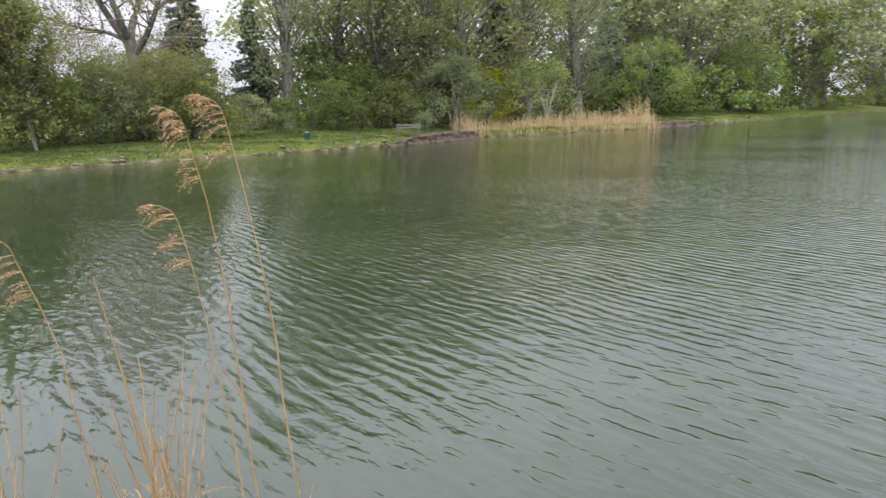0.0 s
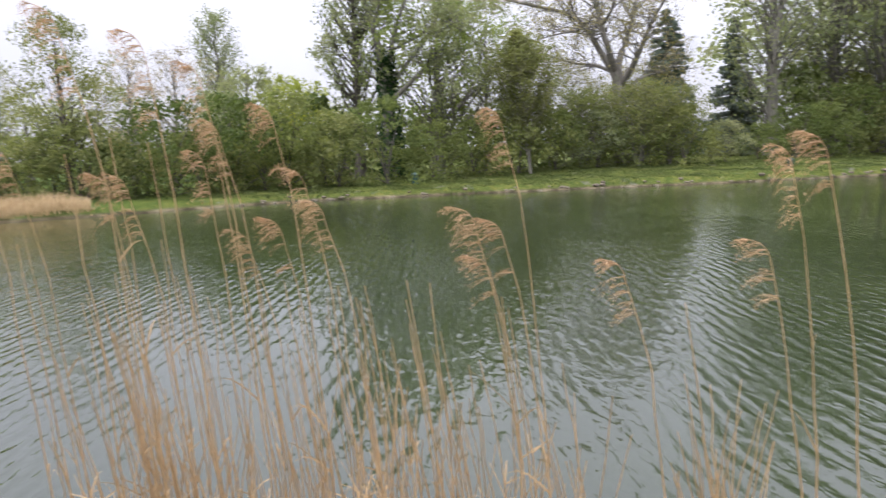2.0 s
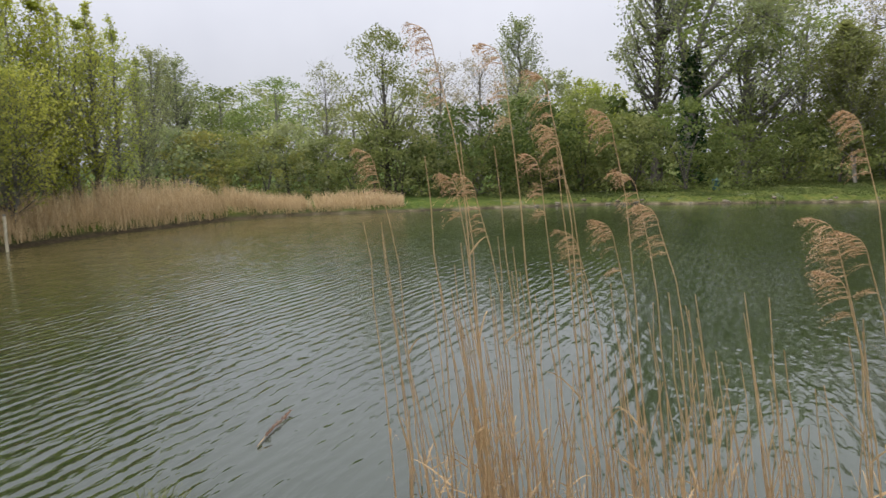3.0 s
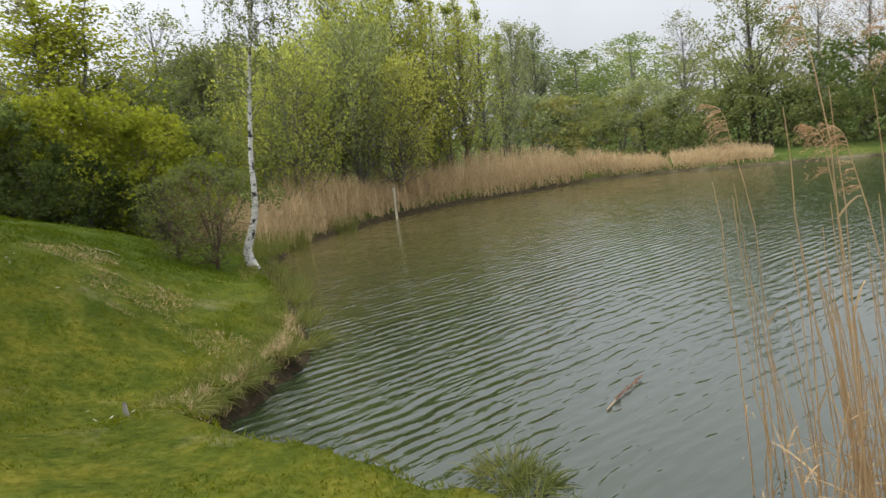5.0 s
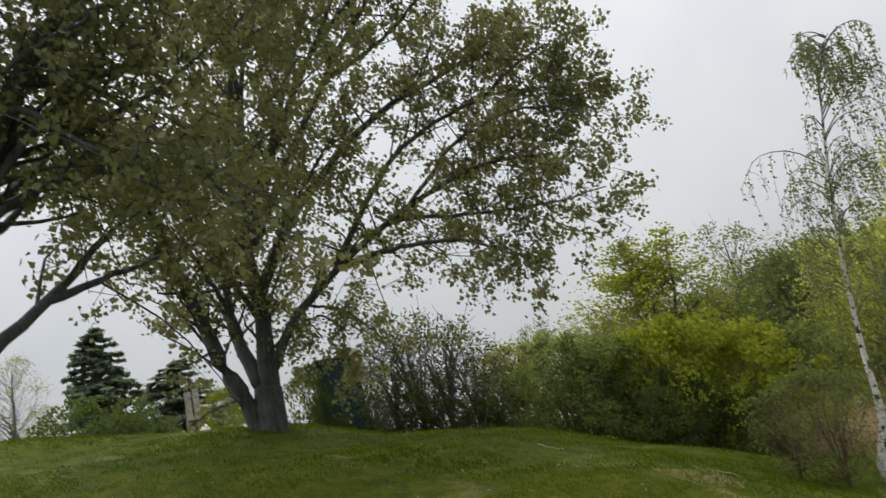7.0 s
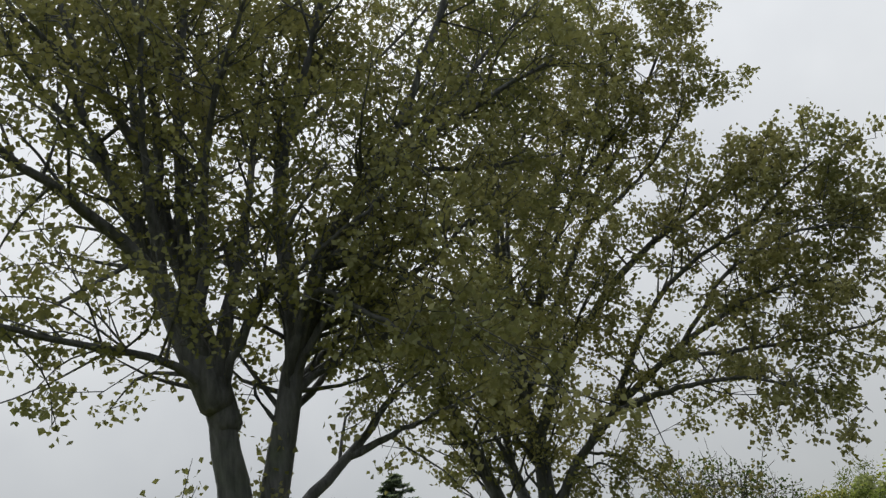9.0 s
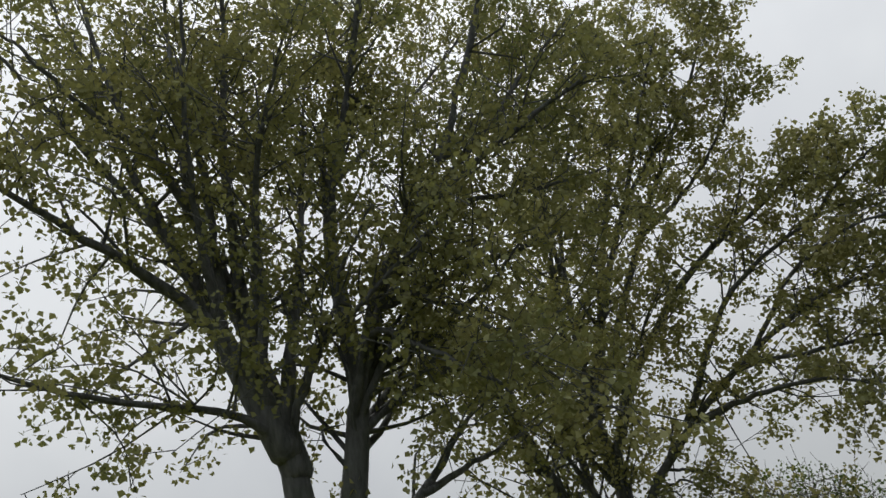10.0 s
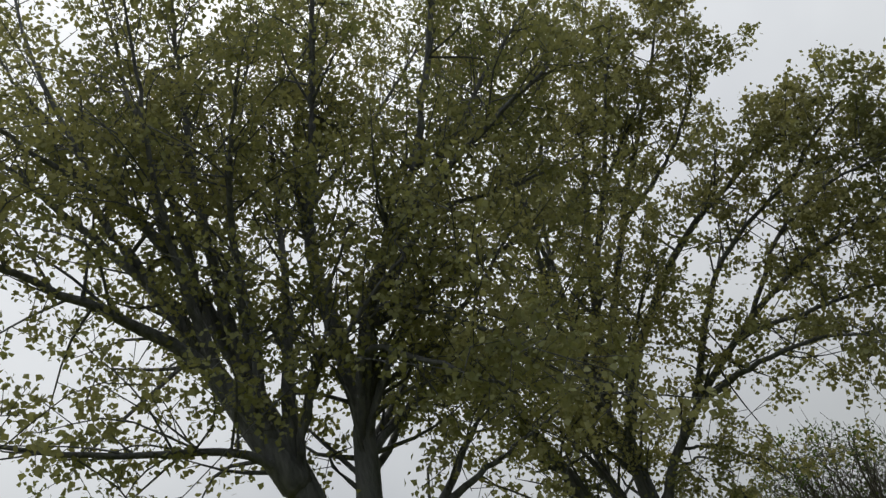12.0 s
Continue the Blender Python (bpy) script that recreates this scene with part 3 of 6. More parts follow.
def spruce_shape(seed, h, r):
    """A spruce: whorls of drooping boughs, dense with short needle sprays."""
    rng = np.random.default_rng(seed)
    wood = [tube(np.array([(0, 0, 0), (0, 0, h * 0.5), (0.03 * r, 0, h)]), [0.03 * h, 0.018 * h, 0.004], 7)]
    pts = []
    z = 0.06 * h
    while z < h * 0.985:
        f = 1 - z / h
        for b in range(int(5 + 5 * f)):
            a = rng.uniform(0, 6.28)
            ln = r * (f ** 0.85) * rng.uniform(0.75, 1.12) + 0.12
            tip = np.array([math.cos(a) * ln, math.sin(a) * ln, z - ln * rng.uniform(0.12, 0.35)])
            line = spline([(0, 0, z), tip * 0.55 + np.array([0, 0, z * 0.45 + 0.03 * ln]), tip + np.array([0, 0, 0.06 * ln])], 6)
            wood.append(tube(line, np.linspace(0.012 * ln + 0.004, 0.004, 6), 3))
            n = int(14 + 25 * ln)
            t = rng.uniform(0.1, 1, n)
            w = (1 - t) * 0.28 * ln + 0.05
            side = np.array([-math.sin(a), math.cos(a), 0])
            base = np.column_stack([np.interp(t, np.linspace(0, 1, 6), line[:, k]) for k in range(3)])
            pts.append(base + side * (rng.uniform(-1, 1, n) * w)[:, None] + np.array([0, 0, -1]) * (np.abs(rng.normal(size=n)) * 0.05 * (0.5 + ln))[:, None])
        z += h * 0.035 * rng.uniform(0.8, 1.25)
    return joined(wood), leaves(np.concatenate(pts), 0.033 * h + 0.05, rng, 0.5, 0.22, 0.05)


SHAPES = {
    "round_a": grow(11, 10, 3.6, 0.22, 0.26, "round", 124, 54, 0.145, 0.85),
    "round_b": grow(12, 10, 4.2, 0.18, 0.28, "round", 134, 52, 0.145, 0.95),
    "tall_a": grow(13, 14, 3.6, 0.14, 0.34, "vase", 160, 54, 0.142, 0.9, fork=1, droop=0.4),
    "tall_b": grow(14, 14, 3.9, 0.16, 0.36, "vase", 155, 52, 0.142, 0.95, stems=2, fork=1, droop=0.4),
    "column": feather(15, 7, 1.5, 0.16, 0.055, "lance", 300, 70, 0.095, 2.2, 0.14, 2),
    "aspen": feather(17, 12, 2.2, 0.08, 0.2, "lance", 180, 40, 0.14, 1.7, 0.2),
    "aspen_b": feather(20, 12, 2.7, 0.06, 0.2, "lance", 190, 40, 0.14, 1.3, 0.22, 2),
    "cone": feather(30, 6, 2.3, 0.02, 0.12, "spire", 320, 100, 0.067, 0.8, 0.2, 3),
    "poplar": feather(16, 12, 2.0, 0.10, 0.24, "column", 180, 44, 0.135, 1.6, 0.2),
    "budding": grow(18, 8, 2.6, 0.2, 0.15, "round", 140, 18, 0.10, 0.55, twigs=0.9, fork=1),
    "willow": grow(19, 7, 4.2, 0.06, 0.3, "round", 150, 62, 0.165, 0.7, droop=0.7),
    "shrub_a": grow(21, 3, 2.2, 0.05, 0.1, "shrub", 90, 76, 0.092, 0.48, stems=5, twigs=0.4),
    "shrub_b": grow(22, 3, 2.0, 0.05, 0.1, "shrub", 88, 76, 0.092, 0.46, stems=6, twigs=0.4),
    "shrub_c": grow(23, 3, 2.6, 0.02, 0.1, "shrub", 98, 72, 0.094, 0.5, stems=5, twigs=0.4),
    "hedge_a": grow(27, 3, 2.2, 0.03, 0.08, "shrub", 75, 30, 0.155, 0.55, sides=3, stems=3, twigs=0.12),
    "hedge_b": grow(28, 3, 2.5, 0.03, 0.08, "shrub", 80, 29, 0.155, 0.55, sides=3, stems=3, twigs=0.12),
    "hedge_c": grow(37, 3, 2.2, 0.03, 0.08, "shrub", 92, 27, 0.123, 0.5, sides=3, stems=3, twigs=0.12),
    "hedge_d": grow(38, 3, 2.5, 0.03, 0.08, "shrub", 96, 26, 0.123, 0.5, sides=3, stems=3, twigs=0.12),
    "hedge_far": grow(36, 3, 2.4, 0.03, 0.08, "shrub", 75, 15, 0.22, 0.55, sides=3, stems=3, twigs=0.1),
    "bare": grow(40, 3, 1.5, 0.35, 0.17, "vase", 18, 7, 0.09, 0.3, stems=6, twigs=1.0, fork=1),
    "back": grow(39, 10, 4.2, 0.18, 0.28, "round", 110, 20, 0.27, 1.0, sides=3, twigs=0.15),
    "thicket": feather(24, 6, 2.9, 0.02, 0.12, "shrub", 230, 38, 0.115, 0.8, 0.2, 5),
    "thicket_b": feather(25, 7, 2.4, 0.03, 0.12, "dome", 230, 38, 0.11, 1.3, 0.19, 4),
    "twiggy": grow(26, 2.4, 1.3, 0.03, 0.11, "vase", 110, 11, 0.06, 0.28, stems=12, twigs=1.0, fork=2),
    "leafy": grow(29, 2.4, 1.2, 0.12, 0.06, "vase", 110, 17, 0.06, 0.26, stems=10, twigs=0.9, fork=1),
    "spruce_a": spruce_shape(31, 9, 2.2),
    "spruce_b": spruce_shape(32, 8, 2.6),
}
MESHES = {}


def plant(kind, name, x, y, h, leaf_material, bark, label, category="tree", group="", wide=1.0, sink=0.05, turn=None):
    """One tree or shrub of a kind, scaled to its height and width, standing on the ground."""
    full = {"aspen": 12, "cone": 6, "round": 10, "tall": 14, "column": 7, "poplar": 12, "sparse": 14, "budding": 8, "willow": 7, "shrub": 3, "hedge": 3, "bare": 3, "back": 10, "thicket": 6, "thicket_b": 7,
            "twiggy": 2.4, "leafy": 2.4, "spruce_a": 9, "spruce_b": 8}
    base = full.get(kind) or full[kind.split("_")[0]]
    s = h / base
    a = random.uniform(0, 360) if turn is None else turn
    m = pose(x, y, ground_z(x, y) - sink, 0, 0, a) @ Matrix.Diagonal((s * wide, s * wide, s, 1))
    ob = thing(name, m, label, category, group)
    if kind not in MESHES:
        MESHES[kind] = mesh_np("trunk", *SHAPES[kind][0]), mesh_np("crown", *SHAPES[kind][1])
        MESHES[kind][0].polygons.foreach_set("use_smooth", [True] * len(MESHES[kind][0].polygons))
        for me in MESHES[kind]:
            me.materials.append(bark)
    for nm, me, mt in (("trunk", MESHES[kind][0], bark), ("crown", MESHES[kind][1], leaf_material)):
        o = new(nm, me)
        o.parent = ob
        o.material_slots[0].link = "OBJECT"
        o.material_slots[0].material = mt
    return ob


def polar(kind, name, heading, dist, h, leaf_material, bark, label, category="tree", group="", wide=1.0):
    x, y = bearing(heading, dist)
    return plant(kind, name, x, y, h, leaf_material, bark, label, category, group, wide)


# the far bank, from the wide water round to the reeds
FAR = "trees on the far bank"
polar("column", "hornbeam_tree", -12.5, 38.3, 7.3, LEAF_SAGE, BARK_PALE, "slim upright tree with pale stems and grey-green leaves", group=FAR, wide=1.4)
polar("spruce_a", "spruce_tree", -22.3, 56, 10.6, NEEDLE, BARK_DARK, "dark spruce with drooping boughs behind shrubs", group=FAR, wide=1.25)
polar("spruce_a", "spruce_tree", -26.8, 52, 9.0, NEEDLE, BARK_DARK, "dark pointed spruce standing in a gap of the trees", group=FAR, wide=0.95)
polar("tall_b", "poplar_tree", -29.3, 50, 20, LEAF_GREY, BARK_GREY, "tall grey-green tree with two straight trunks", group=FAR)
for hd, ds, ht, kd, mt in ((-33, 56, 19, "tall_a", LEAF_GREY), (-36, 55, 17, "round_a", LEAF_GREY), (-39.5, 55, 18, "tall_b", LEAF_GREY), (-42, 56, 16, "round_b", LEAF_SAGE),
                           (-46.5, 62, 15, "tall_a", LEAF_GREY), (-50.5, 64, 16, "tall_b", LEAF_GREY), (-54, 80, 17, "tall_a", LEAF_GREY), (-58, 85, 17, "round_b", LEAF_GREY),
                           (-62, 95, 18, "tall_a", LEAF_OLIVE), (-66, 106, 18, "round_a", LEAF_GREY), (-69.5, 128, 20, "tall_b", LEAF_GREY), (-73, 160, 22, "round_b", LEAF_OLIVE),
                           (-77, 190, 24, "round_a", LEAF_GREY)):
    polar(kd, "broadleaf_tree", hd, ds, ht, mt, BARK_GREY, "tall grey-green broadleaf tree in a dense row", group=FAR, wide=1.15)
polar("spruce_b", "spruce_tree", -44.6, 60, 11, NEEDLE, BARK_DARK, "dark spruce half hidden among broadleaf trees", group=FAR)
polar("spruce_b", "spruce_tree", -52.5, 72, 9, NEEDLE, BARK_DARK, "dark spruce half hidden among broadleaf trees", group=FAR)
polar("willow", "willow_tree", -55.6, 72, 6.8, LEAF_BRIGHT, BARK_GREY, "low bright green willow with hanging twigs at the bank", group=FAR)
polar("willow", "willow_tree", -61.6, 87, 7.6, LEAF_BRIGHT, BARK_GREY, "low bright green willow with hanging twigs at the bank", group=FAR)
polar("round_a", "broadleaf_tree", -65.5, 102, 12, LEAF_BRIGHT, BARK_GREY, "fresh green round tree at the bank", group=FAR)
polar("willow", "willow_tree", -70, 130, 9, LEAF_MID, BARK_GREY, "low green willow beside the far bank", group=FAR)
polar("shrub_c", "bank_shrub", -47.0, 56.0, 4.6, LEAF_PALE, BARK_GREY, "wide pale grey-green shrub behind the dry reeds", "shrub", wide=1.1)
polar("shrub_b", "bank_shrub", -41.6, 51, 4.6, LEAF_GREY, BARK_GREY, "wide grey-green shrub behind the dry reeds", "shrub", wide=1.1)
polar("bare", "bare_shrub", -48.3, 54.6, 3.6, LEAF_PALE, BARK_WHITE, "nearly bare shrub with twisted whitish stems", "shrub", wide=0.9)
polar("bare", "bare_shrub", -47.0, 54.8, 2.8, LEAF_PALE, BARK_WHITE, "nearly bare shrub with twisted whitish stems", "shrub", wide=0.9)
polar("shrub_b", "bank_shrub", -44.0, 54, 3.9, LEAF_YELLOW, BARK_GREY, "yellow-green shrub behind the dry reeds", "shrub")

# the ivy-clad group and the trees towards the reed bank


def leaning_tree():
    (x0, y0), (x1, y1) = bearing(0.9, 38.4), bearing(6.2, 38.0)
    ob = thing("leaning_tree", pose(x0, y0, ground_z(x0, y0) - 0.1), "dark leaning tree trunk with a few yellow-green twigs", "tree", FAR)
    d = np.array([x1 - x0, y1 - y0, 0])
    line = spline([(0, 0, 0), d * 0.2 + np.array([0, 0, 1.1]), d * 0.6 + np.array([0, 0, 2.3]), d + np.array([0, 0, 3.3])], 12)
    part("trunk", tube(line, np.linspace(0.16, 0.05, 12), 8), BARK_DARK, ob, smooth=True)
    rng = np.random.default_rng(78)
    c = line[rng.integers(6, 12, 700)] + rng.normal(size=(700, 3)) * np.array([0.5, 0.4, 0.4]) + np.array([0, 0, 0.3])
    part("crown", leaves(c, 0.13, rng, 0.3), LEAF_YELLOW, ob)


leaning_tree()
plant("poplar", "poplar_tree", -0.31, 41.01, 15.5, LEAF_GREY, BARK_DARK, "tall slim poplar with light green leaves", group=FAR, wide=0.8)
polar("round_b", "broadleaf_tree", -5.6, 41, 11.5, LEAF_BRIGHT, BARK_GREY, "fresh green broad tree with a rounded crown", group=FAR, wide=0.9)
polar("round_a", "broadleaf_tree", -9.2, 44, 9.8, LEAF_GREY, BARK_GREY, "grey-green tree above the shrubs", group=FAR, wide=0.8)
polar("willow", "willow_tree", 5.4, 44, 6.0, LEAF_FRESH, BARK_GREY, "pale yellow-green willow with a leaning limb", group=FAR, wide=0.9)
polar("willow", "willow_tree", 8.4, 44, 6.6, LEAF_GREY, BARK_GREY, "grey-green willow with hanging twigs", group=FAR, wide=0.8)
polar("poplar", "poplar_tree", 10.4, 55, 11.3, LEAF_GREY, BARK_GREY, "slim tall poplar behind lower trees", group=FAR)
polar("budding", "budding_tree", 13.4, 46, 7.6, LEAF_PINK, BARK_GREY, "pale budding tree with bare twigs", group=FAR, wide=1.1)
polar("budding", "budding_tree", 16.4, 44, 7.2, LEAF_PINK, BARK_GREY, "pale budding tree with bare twigs", group=FAR)
polar("round_a", "alder_tree", 20.6, 34, 7.2, LEAF_SAGE, BARK_DARK, "dense green tree at the end of the reed bank", group=FAR, wide=0.85)
polar("budding", "budding_tree", 25.0, 37, 6.2, LEAF_OLIVE, BARK_GREY, "half bare tree with reddish buds", group=FAR, wide=0.8)
polar("round_b", "broadleaf_tree", 28.6, 42, 5.9, LEAF_BRIGHT, BARK_GREY, "pale fresh green tree behind the reeds", group=FAR, wide=1.2)
polar("round_a", "broadleaf_tree", 32.6, 40, 5.3, LEAF_MID, BARK_GREY, "round green tree behind the reeds", group=FAR, wide=1.25)
polar("poplar", "poplar_tree", 35.6, 38, 6.5, LEAF_GREY, BARK_GREY, "young grey-green poplar behind the reeds", group=FAR)
polar("poplar", "poplar_tree", 37.2, 36, 6.6, LEAF_GREY, BARK_GREY, "young grey-green poplar behind the reeds", group=FAR)
for hd, ds, ht in ((18.5, 52, 6), (23, 52, 5.5), (27, 56, 6.5), (31, 58, 7), (35, 56, 7), (40, 50, 8), (-32, 70, 15), (-36.5, 70, 14), (-41, 72, 15), (-46, 76, 16), (-50, 80, 16), (-54.5, 92, 16), (-56.4, 86, 15), (-58.5, 98, 16), (-60.4, 94, 15), (-62.5, 108, 17), (-64.5, 106, 17), (-66.5, 112, 16), (-70.5, 138, 19), (-74.5, 176, 23)):
    polar("back", "background_tree", hd, ds, ht, LEAF_GREY, BARK_GREY, "hazy grey-green tree in the wood behind", group="wood behind the pond", wide=1.5)

# the dense wood on the reed bank
WOOD = "wood on the reed bank"
for hd, ds, ht, kd, mt, wd in ((38.2, 30, 5.7, "aspen", LEAF_GREY, 0.95), (39.7, 28, 6.7, "aspen_b", LEAF_FRESH, 0.85), (41.1, 26, 6.7, "aspen", LEAF_FRESH, 0.9), (42.5, 25, 6.5, "aspen_b", LEAF_FRESH, 0.9),
                               (43.8, 27, 7.4, "aspen", LEAF_FRESH, 0.9), (45.2, 25, 7.0, "aspen_b", LEAF_YELLOW, 0.9), (46.6, 27, 8.4, "aspen", LEAF_FRESH, 0.9), (48.0, 26, 8.1, "aspen_b", LEAF_FRESH, 0.9),
                               (49.3, 24, 6.9, "thicket_b", LEAF_FRESH, 0.8), (50.6, 25, 6.0, "aspen", LEAF_FRESH, 1.0), (51.9, 23, 5.2, "thicket_b", LEAF_FRESH, 0.8), (53.5, 24, 5.1, "aspen_b", LEAF_YELLOW, 1.1),
                               (55.0, 23, 4.7, "thicket", LEAF_FRESH, 0.85), (56.8, 25, 5.0, "thicket_b", LEAF_FRESH, 0.9), (58.6, 26, 5.3, "thicket", LEAF_SAGE, 0.85), (60.3, 25, 5.3, "thicket_b", LEAF_SAGE, 0.9),
                               (62.0, 26, 4.8, "thicket", LEAF_SAGE, 0.9), (44.4, 24.5, 3.4, "thicket", LEAF_YELLOW, 0.8), (51.4, 22.5, 3.2, "thicket", LEAF_YELLOW, 0.8), (56.2, 21.0, 3.0, "thicket", LEAF_YELLOW, 0.8)):
    polar(kd, "young_tree", hd, ds, ht, mt, BARK_GREY, "slim fresh green young tree behind the dry reeds", group=WOOD, wide=wd)
polar("thicket", "blossoming_tree", 49.2, 21.5, 5.0, LEAF_PALE, BARK_GREY, "small tree with pale whitish-green blossom", group=WOOD, wide=0.7)
polar("thicket", "young_tree", 53.8, 19.5, 4.3, LEAF_FRESH, BARK_GREY, "small fresh green tree behind the reeds", group=WOOD, wide=0.75)
polar("thicket", "young_tree", 46.4, 21.8, 4.0, LEAF_FRESH, BARK_GREY, "small yellow-green tree behind the reeds", group=WOOD, wide=0.8)
polar("budding", "budding_tree", 62.8, 26, 6.6, LEAF_SAGE, BARK_DARK, "grey half bare tree above the bushes", group=WOOD)
polar("budding", "budding_tree", 78.0, 26, 4.6, LEAF_SAGE, BARK_DARK, "grey half bare tree above the bushes", group=WOOD)

# bushes beside the meadow
BUSH = "bushes beside the meadow"
for hd, ds, ht, kd, mt, wd in ((68.9, 19.4, 5.5, "cone", LEAF_YELLOW, 1.6), (66.2, 20.5, 4.0, "thicket", LEAF_SAGE, 0.75), (73.0, 20.0, 3.6, "thicket", LEAF_GREY, 0.8),
                               (63.4, 18.8, 3.5, "thicket", LEAF_MID, 0.7), (67.3, 16.4, 3.0, "shrub_a", LEAF_YELLOW, 0.9), (64.2, 15.8, 2.5, "shrub_b", LEAF_YELLOW, 0.9),
                               (70.6, 16.0, 2.5, "shrub_c", LEAF_YELLOW, 0.75), (73.4, 15.4, 2.1, "shrub_b", LEAF_MID, 0.85), (71.2, 14.9, 1.5, "shrub_a", LEAF_DARK, 0.9), (77.0, 16.2, 2.3, "shrub_a", LEAF_MID, 0.9),
                               (80.6, 18.0, 2.2, "shrub_c", LEAF_OLIVE, 0.8), (76.4, 18.6, 2.9, "shrub_a", LEAF_GREY, 0.9), (60.4, 17.2, 2.4, "shrub_b", LEAF_MID, 0.9), (65.8, 15.2, 1.2, "shrub_c", LEAF_DARK, 0.8),
                               (68.6, 15.0, 1.4, "shrub_b", LEAF_DARK, 0.9), (75.8, 15.6, 1.7, "shrub_c", LEAF_DARK, 0.75)):
    polar(kd, "meadow_bush", hd, ds, ht, mt, BARK_GREY, "leafy bush reaching down to the grass" if mt is not LEAF_DARK else "dark green elder bush at the meadow's edge", "shrub", BUSH, wd)
polar("leafy", "small_bush", 60.6, 12.0, 1.75, LEAF_MID, TWIG, "small sparse bush with thin stems beside the birch", "shrub", BUSH, 1.0)
polar("leafy", "small_bush", 63.2, 12.6, 1.4, LEAF_MID, TWIG, "small sparse bush with thin stems beside the birch", "shrub", BUSH, 1.0)
for hd, ds, ht in ((83.4, 16.0, 2.2), (85.6, 15.2, 2.3), (87.6, 16.0, 2.5), (89.6, 15.4, 2.0), (82.0, 17.0, 1.8), (91.2, 18.6, 1.8)):
    polar("twiggy", "twiggy_bush", hd, ds, ht, LEAF_DARK, BARK_DARK, "thin twiggy bush with few leaves on the mound", "shrub", BUSH, 1.0)
for hd, ds, ht, wd in ((95.3, 16.4, 1.5, 0.36), (94.7, 16.2, 1.0, 0.4), (95.8, 18.4, 1.6, 0.5), (93.4, 16.0, 0.45, 0.7), (91.0, 16.4, 0.8, 0.6), (88.6, 15.6, 0.8, 0.9), (85.8, 15.4, 0.75, 0.9), (83.2, 15.6, 0.8, 0.9)):
    polar("hedge_a", "dark_bush", hd, ds, ht, LEAF_DARK, BARK_DARK, "dark leafy bush beside the green booth on the mound", "shrub", BUSH, wd)
polar("spruce_a", "spruce_tree", 109.4, 40, 7.5, NEEDLE, BARK_DARK, "dark pointed spruce beyond the mound", group="spruces beyond the mound", wide=1.95)
polar("spruce_b", "spruce_tree", 104.3, 42, 5.5, NEEDLE, BARK_DARK, "dark bushy spruce beyond the mound", group="spruces beyond the mound", wide=2.7)
polar("hedge_b", "dark_bush", 110.6, 30, 2.3, LEAF_DARK, BARK_DARK, "dark wide bush on the mound", "shrub", BUSH, 1.0)
polar("hedge_a", "dark_bush", 107.4, 30, 2.1, LEAF_DARK, BARK_DARK, "dark wide bush on the mound", "shrub", BUSH, 1.0)
polar("shrub_b", "yellow_bush", 101.6, 19, 1.2, LEAF_YELLOW, BARK_GREY, "yellow-green bush beside the poplar trunk", "shrub", BUSH, 0.8)
polar("budding", "budding_tree", 114.6, 34, 5.0, LEAF_PALE, BARK_GREY, "pale blossoming tree beyond the mound", group="spruces beyond the mound")
polar("budding", "budding_tree", 113.0, 36, 3.2, LEAF_PALE, BARK_GREY, "pale blossoming tree beyond the mound", group="spruces beyond the mound")

# the hedge of shrubs along the far bank
HEDGE = "shrubs along the far bank"
rnd = random.Random(5)
for n in range(27):
    x = -8 + n * 2.25
    y = float(np.interp(x, [-8, 0, 7.5, 15, 22], [31.8, 35.0, 38.3, 38.0, 38.7])) + rnd.uniform(-0.4, 1.0) + max(0, x - 22) * 0.28
    mt = rnd.choice((LEAF_MID, LEAF_MID, LEAF_SAGE, LEAF_SAGE, LEAF_GREY, LEAF_DARK))
    gap = abs(math.degrees(math.atan2(x, y)) - 26.4) < 2.2
    plant(rnd.choice(("hedge_c", "hedge_d")), "bank_shrub", x, y, rnd.uniform(1.9, 2.3) if gap else rnd.uniform(2.6, 4.3), mt, BARK_DARK, "dense green shrub along the far grass bank", "shrub", HEDGE, 0.95)
for n in range(16):
    x = -6 + n * 3.6
    if n in (7, 8):
        continue
    plant("hedge_far", "bank_shrub", x, 42.5 + rnd.uniform(-1, 1.5) + max(0, x - 22) * 0.3, rnd.uniform(3.2, 4.4) if n < 9 else rnd.uniform(4.0, 5.6), rnd.choice((LEAF_MID, LEAF_SAGE, LEAF_DARK)),
          BARK_DARK, "dense green shrub along the far grass bank", "shrub", HEDGE, 0.9)
for n in range(14):
    x = -14 + n * 4.6
    plant("hedge_far", "bank_shrub", x, 47.5 + rnd.uniform(-1, 1) + max(0, x - 22) * 0.3, rnd.uniform(2.2, 3.2), rnd.choice((LEAF_MID, LEAF_DARK)), BARK_DARK,
          "dense green shrub along the far grass bank", "shrub", HEDGE, 1.15)
for n in range(14):
    x = 52 + n * 4.2
    plant(rnd.choice(("hedge_far", "hedge_b")), "bank_shrub", x, 46 + n * 1.5 + rnd.uniform(-1, 1), rnd.uniform(3.2, 4.6), rnd.choice((LEAF_MID, LEAF_DARK, LEAF_DARK)),
          BARK_DARK, "dense green shrub along the far grass bank", "shrub", HEDGE, 1.1)
